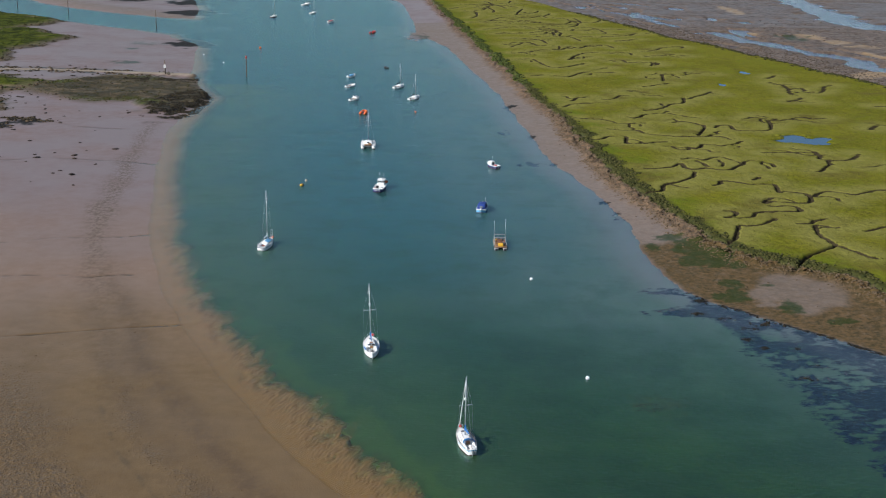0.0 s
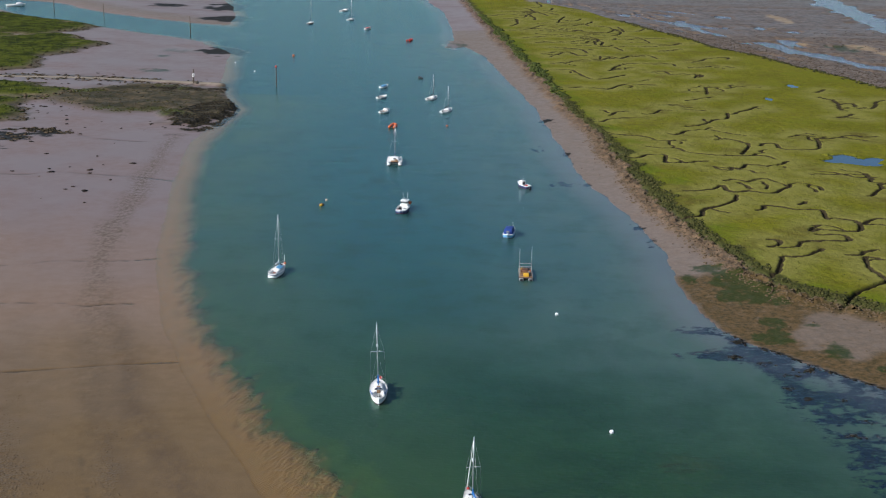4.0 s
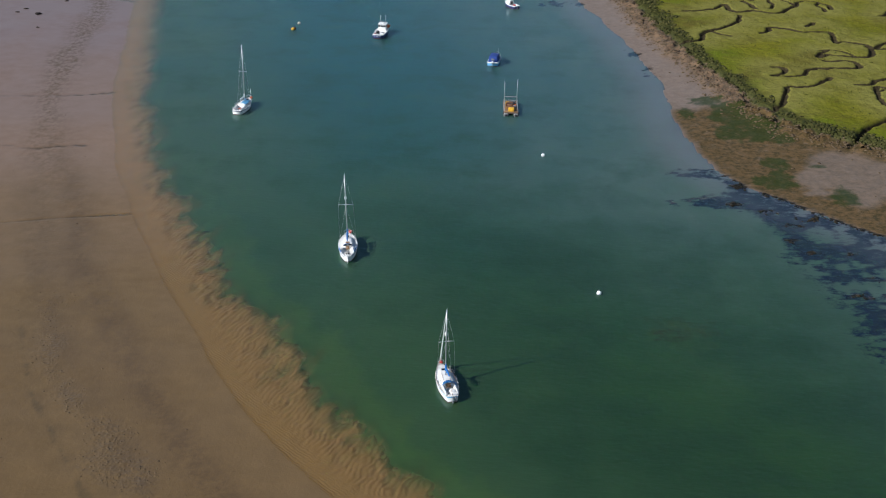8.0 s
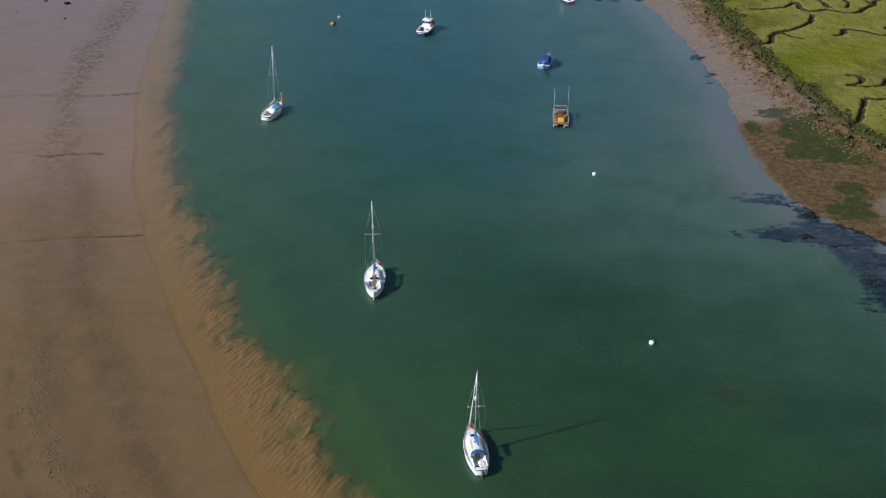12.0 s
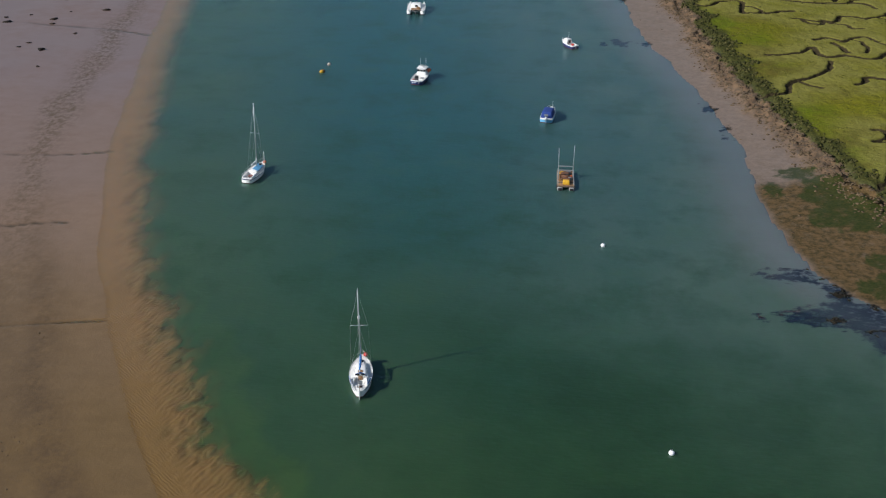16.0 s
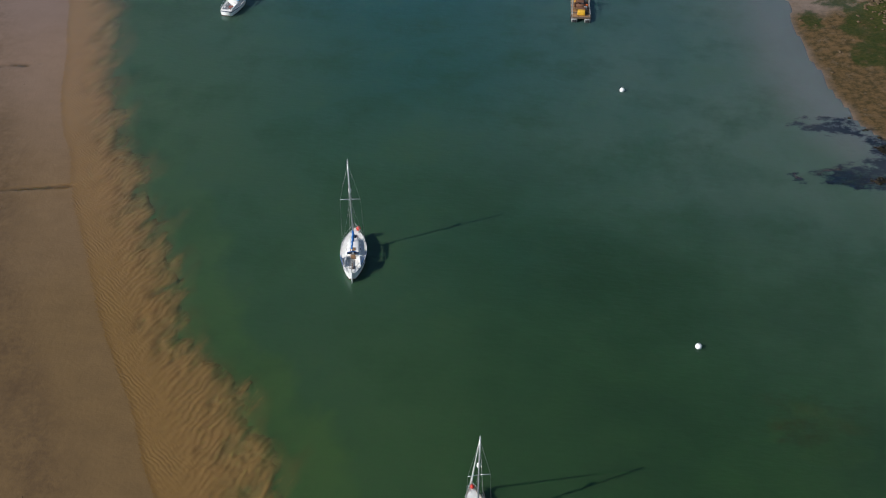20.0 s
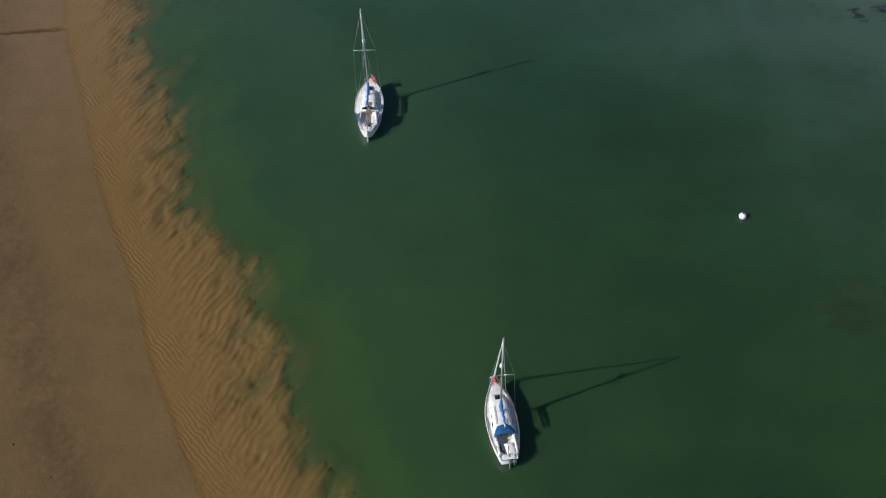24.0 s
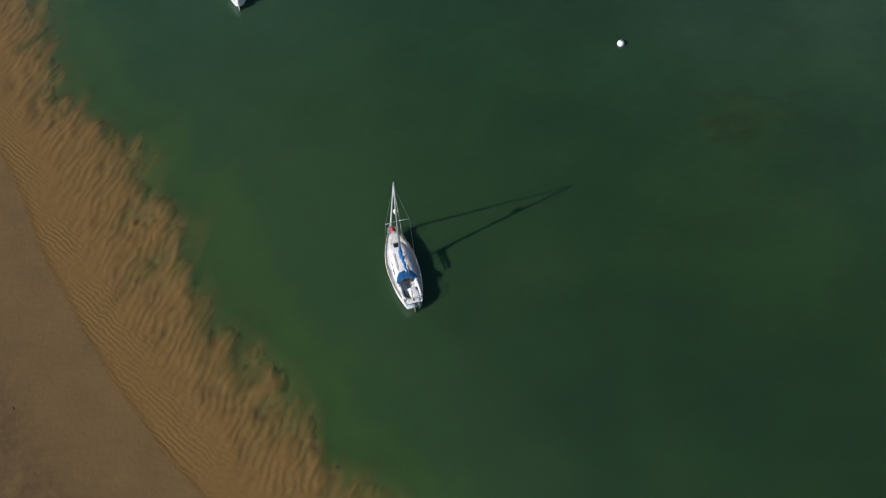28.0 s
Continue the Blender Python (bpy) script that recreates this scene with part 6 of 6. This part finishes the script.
dinghy("white houseboat by the side creek", 9.0, 4.2, GELCOAT, DECK, None, 0, False, True).matrix_basis = pose(-312, 812, 0, 0, 0, -70) @ Matrix.Diagonal((1.4, 1.4, 2.4, 1))

for _x, _y, _t in ((-193, 463, -70), (-196, 469, -62), (-191, 475, -85)):
    dinghy("white yacht laid up ashore with a bare mast", 8.5, 2.8, GELCOAT, DECK, None, 11.5, False).matrix_basis = pose(_x, _y, 2.5, 0, 0, _t)

# buoys
_b = mooring_buoy(WHITE, "round white mooring buoy floating on the river")
_b.matrix_basis = pose(18.5, 232.8, 0)
copy_thing(_b, pose(24.5, 181.2, 0, 0, 0, 40))
copy_thing(_b, pose(-114, 566, 0))
copy_thing(_b, pose(-100, 540, 0))
_o = mooring_buoy(ORANGE, "small orange mooring buoy on the river", 0.4)
_o.matrix_basis = pose(-11, 422.5, 0) @ Matrix.Scale(0.8, 4)
copy_thing(_o, pose(-92, 593.5, 0) @ Matrix.Scale(1.8, 4))
_c = mooring_buoy(paint("beige_plastic", (0.55, 0.46, 0.36), 0.5), "beige mooring buoy beside the yellow buoy", 0.36)
_c.matrix_basis = pose(-36.7, 315.4, 0)


def can_buoy():
    ob = thing("yellow_buoy", "yellow barrel buoy tilted on the water, dark below", "buoy", "mooring buoys")
    part("barrel", tube([(0, -0.75, 0.25), (0, -0.4, 0.33), (0, 0.4, 0.36), (0, 0.8, 0.3)], 0.5, 12), YELLOW, ob)
    part("band", tube([(0, 0.0, 0.36), (0, 0.82, 0.34)], 0.52, 12), RUST, ob, "dark rusted upper half")
    part("eye", tube([(0.2 * math.cos(a), 0.95, 0.45 + 0.2 * math.sin(a)) for a in (math.pi * 2 * i / 10 for i in range(11))], 0.04, 5), RUST, ob)
    return ob


can_buoy().matrix_basis = pose(-37.2, 310.2, 0, 0, 0, -30) @ Matrix.Scale(0.66, 4)

marker_post(7.6, "tall dark timber channel post with red top", RED).matrix_basis = pose(-83, 499, 0)
marker_post(5.6, "timber post with a white notice board", None, WHITE).matrix_basis = pose(-116.5, 499, 0.8)
marker_post(10.0, "tall dark timber channel post in the side creek").matrix_basis = pose(-161, 671, 0)
marker_post(9.0, "tall dark timber channel post by the far bank").matrix_basis = pose(-232, 745, 0)
marker_post(9.0, "tall dark timber channel post upstream").matrix_basis = pose(-275, 780, 0)


# ---- what nobody could count ----
def clumps(name, places, size, material, label, category, seed, squash=0.7, level=1):
    """Many small ragged clumps in one mesh."""
    rng = np.random.default_rng(seed)
    bm = bmesh.new()
    bmesh.ops.create_icosphere(bm, subdivisions=level, radius=1.0)
    base = np.array([v.co[:] for v in bm.verts])
    faces = np.array([[v.index for v in f.verts] for f in bm.faces])
    bm.free()
    places = np.asarray(places)
    n, m = len(places), len(base)
    r = size * rng.uniform(0.5, 1.5, (n, 1, 1))
    co = base[None] * r * rng.uniform(0.55, 1.3, (n, m, 1)) * np.array([1, 1, squash]) * rng.uniform(0.7, 1.4, (n, 1, 3)) + places[:, None, :]
    tris = (faces[None] + (np.arange(n) * m)[:, None, None]).reshape(-1, 3)
    mesh = bpy.data.meshes.new(name)
    mesh.vertices.add(n * m)
    mesh.vertices.foreach_set("co", co.ravel().astype(np.float32))
    mesh.loops.add(tris.size)
    mesh.loops.foreach_set("vertex_index", tris.ravel().astype(np.int32))
    mesh.polygons.add(len(tris))
    mesh.polygons.foreach_set("loop_start", np.arange(0, tris.size, 3, dtype=np.int32))
    mesh.polygons.foreach_set("loop_total", np.full(len(tris), 3, dtype=np.int32))
    mesh.update(calc_edges=True)
    mesh.materials.append(material)
    return tagged(new(name, mesh), label, category, kind="stuff")


def varied(name, a, b, rough=0.85):
    """A surface whose colour changes from clump to clump."""
    k = Nodes(name)
    rnd = k.node("NewGeometry").outputs["Random Per Island"]
    c = k.mix(rnd, a, b)
    c = k.mix(k.ramp(k.noise(3.0, 4.0, 0.6), 0.4, 0.7), c, tuple(v * 0.6 for v in a))
    return k.finish(k.surface(c, rough, spec=0.12))


def scattered(n, xs, ys, want, seed):
    """Places on the ground where want(cover, x, y) allows."""
    rng = np.random.default_rng(seed)
    x, y = rng.uniform(*xs, n), rng.uniform(*ys, n)
    lay = land(x[None], y[None])
    ok = want(lay)[0] > rng.uniform(0, 1, n)
    return np.stack([x[ok], y[ok], lay["z"][0][ok]], -1)


_edge = scattered(120000, (20, 100), (215, 480), lambda c: c["shrub"] * c["clump"] ** 1.8, 1)
clumps("bushes", _edge[:13000], 0.29, varied("sea_purslane", (0.022, 0.027, 0.006), (0.088, 0.078, 0.024)), "dark green shrubs along the edge of the salt marsh", "shrub", 2, 0.85)
_far = scattered(40000, (-10, 45), (480, 800), lambda c: c["shrub"] * c["clump"], 3)
clumps("bushes", _far[:4200], 0.55, varied("sea_purslane_far", (0.030, 0.042, 0.009), (0.075, 0.088, 0.018)), "dark green shrubs along the far marsh edge", "shrub", 4)
_wrack = scattered(60000, (20, 130), (120, 236), lambda c: (c["weed"] > 0.8) * (c["z"] > -0.12) * 0.8, 5)
clumps("seaweed", _wrack[:1100], 0.26, varied("wet_seaweed", (0.010, 0.010, 0.007), (0.035, 0.024, 0.010), 0.45), "dark wet seaweed clumps in the shallows", "seaweed", 6, 0.35)
_rock = scattered(50000, (-150, -78), (392, 500), lambda c: (c["weed"] > 0.5) * 0.8, 7)
clumps("seaweed", _rock[:2600], 0.36, varied("weedy_rock", (0.014, 0.012, 0.008), (0.06, 0.045, 0.02), 0.7), "dark weed-covered stones on the spit", "seaweed", 8, 0.4)
_clod = scattered(90000, (30, 100), (200, 420), lambda c: c["slump"] * 0.8 + 0.004 * (c["dr"] > 1) * (c["dc"] < 0), 9)
clumps("mud_clods", _clod[:3600], 0.24, varied("slumped_mud", (0.135, 0.095, 0.055), (0.065, 0.048, 0.028)), "slumped blocks of brown mud below the marsh edge", "mud", 10, 0.45)
_peb = scattered(90000, (-75, 0), (125, 260), lambda c: c["shingle"] * 0.9 + 0.003 * (c["dl"] > 3), 11)
clumps("pebbles", _peb[:9000], 0.085, varied("shingle_stones", (0.17, 0.122, 0.074), (0.08, 0.056, 0.034)), "scattered pebbles and shell on the brown sand", "stones", 12, 0.6)

_tuft = scattered(30000, (-400, -150), (380, 780), lambda c: c["lush"] * c["clump"], 13)
clumps("tussocks", _tuft[:2600], 0.5, varied("meadow_tussocks", (0.060, 0.078, 0.010), (0.025, 0.038, 0.006)), "bright green tussocks of grass on the near bank", "grass", 14, 0.45)
_scrub = scattered(20000, (-170, -90), (430, 515), lambda c: (c["scrub"] * 0.9 + c["spit"] * 0.12) * c["clump"] * (c["weed"] < 0.3), 15)
clumps("tussocks", _scrub[:1600], 0.28, varied("spit_scrub", (0.035, 0.042, 0.008), (0.10, 0.075, 0.034)), "low green and brown scrub on the spit", "grass", 16, 0.5)
_edge2 = scattered(40000, (-330, -115), (355, 780), lambda c: np.maximum(c["bare"] * 0.8, (c["weed"] > 0.3) * 0.5 * (c["dl"] > 25)), 17)
clumps("mud_clods", _edge2[:2200], 0.6, varied("meadow_edge_mud", (0.10, 0.07, 0.04), (0.025, 0.022, 0.012)), "dark crumbling mud along the edge of the meadow", "mud", 18, 0.4)
_tus = scattered(60000, (45, 150), (240, 520), lambda c: c["grass"] * (c["creek"] < 0.1) * (c["dc"] > 3) * c["clump"] ** 3, 19)
clumps("tussocks", _tus[:4000], 0.2, varied("marsh_tussocks", (0.135, 0.125, 0.02), (0.075, 0.078, 0.010)), "yellow-green tussocks of salt marsh grass", "grass", 20, 0.4)

# dark clumps added to draw the shadow edge behind the marsh
_rim = scattered(60000, (70, 185), (470, 790), lambda c: np.exp(-((c["db"] + 1.5) / 2.2) ** 2) * c["clump"], 25)
clumps("bushes", _rim[:3000], 0.5, varied("back_edge_shade_clumps", (0.026, 0.030, 0.008), (0.070, 0.062, 0.020)), "dark clumps added as the shadow line along the back of the salt marsh", "shrub", 26)
_ridge = scattered(40000, (60, 260), (300, 760), lambda c: (c["flat"] > 0.5) * (c["z"] > 0.3) * (step(34 - c["db"], 0, 18) + 0.06), 21)
clumps("mud_clods", _ridge[:5000], 0.36, varied("flat_mud_blocks", (0.11, 0.085, 0.06), (0.045, 0.034, 0.024)), "eroded brown mud blocks behind the salt marsh", "mud", 22, 0.45)
_bits = scattered(30000, (-190, -92), (300, 520), lambda c: 0.006 * (c["dl"] > 4) * (c["grass"] < 0.2) * (c["weed"] < 0.2), 23)
clumps("seaweed", _bits[:150], 0.65, varied("stranded_weed", (0.02, 0.016, 0.012), (0.05, 0.035, 0.025), 0.7), "stranded dark weed scattered on the mud", "seaweed", 24, 0.3)


def stake(height):
    ob = thing("stake", "weathered timber stake standing in the mud", "stake", "stakes on the spit")
    part("shaft", tube([(0, 0, -0.5), (0.03, 0, height * 0.6), (0.0, 0.04, height)], 0.13, 7, None, 0.09), WOOD, ob)
    return ob


_st = stake(1.7)
_st.matrix_basis = pose(-112, 440, 1.0)
for _x, _y in ((-117, 440), (-123, 441), (-129, 443), (-134, 446), (-106, 442), (-101, 446)):
    copy_thing(_st, pose(_x, _y, 0.9, 3, 2, _x * 7))
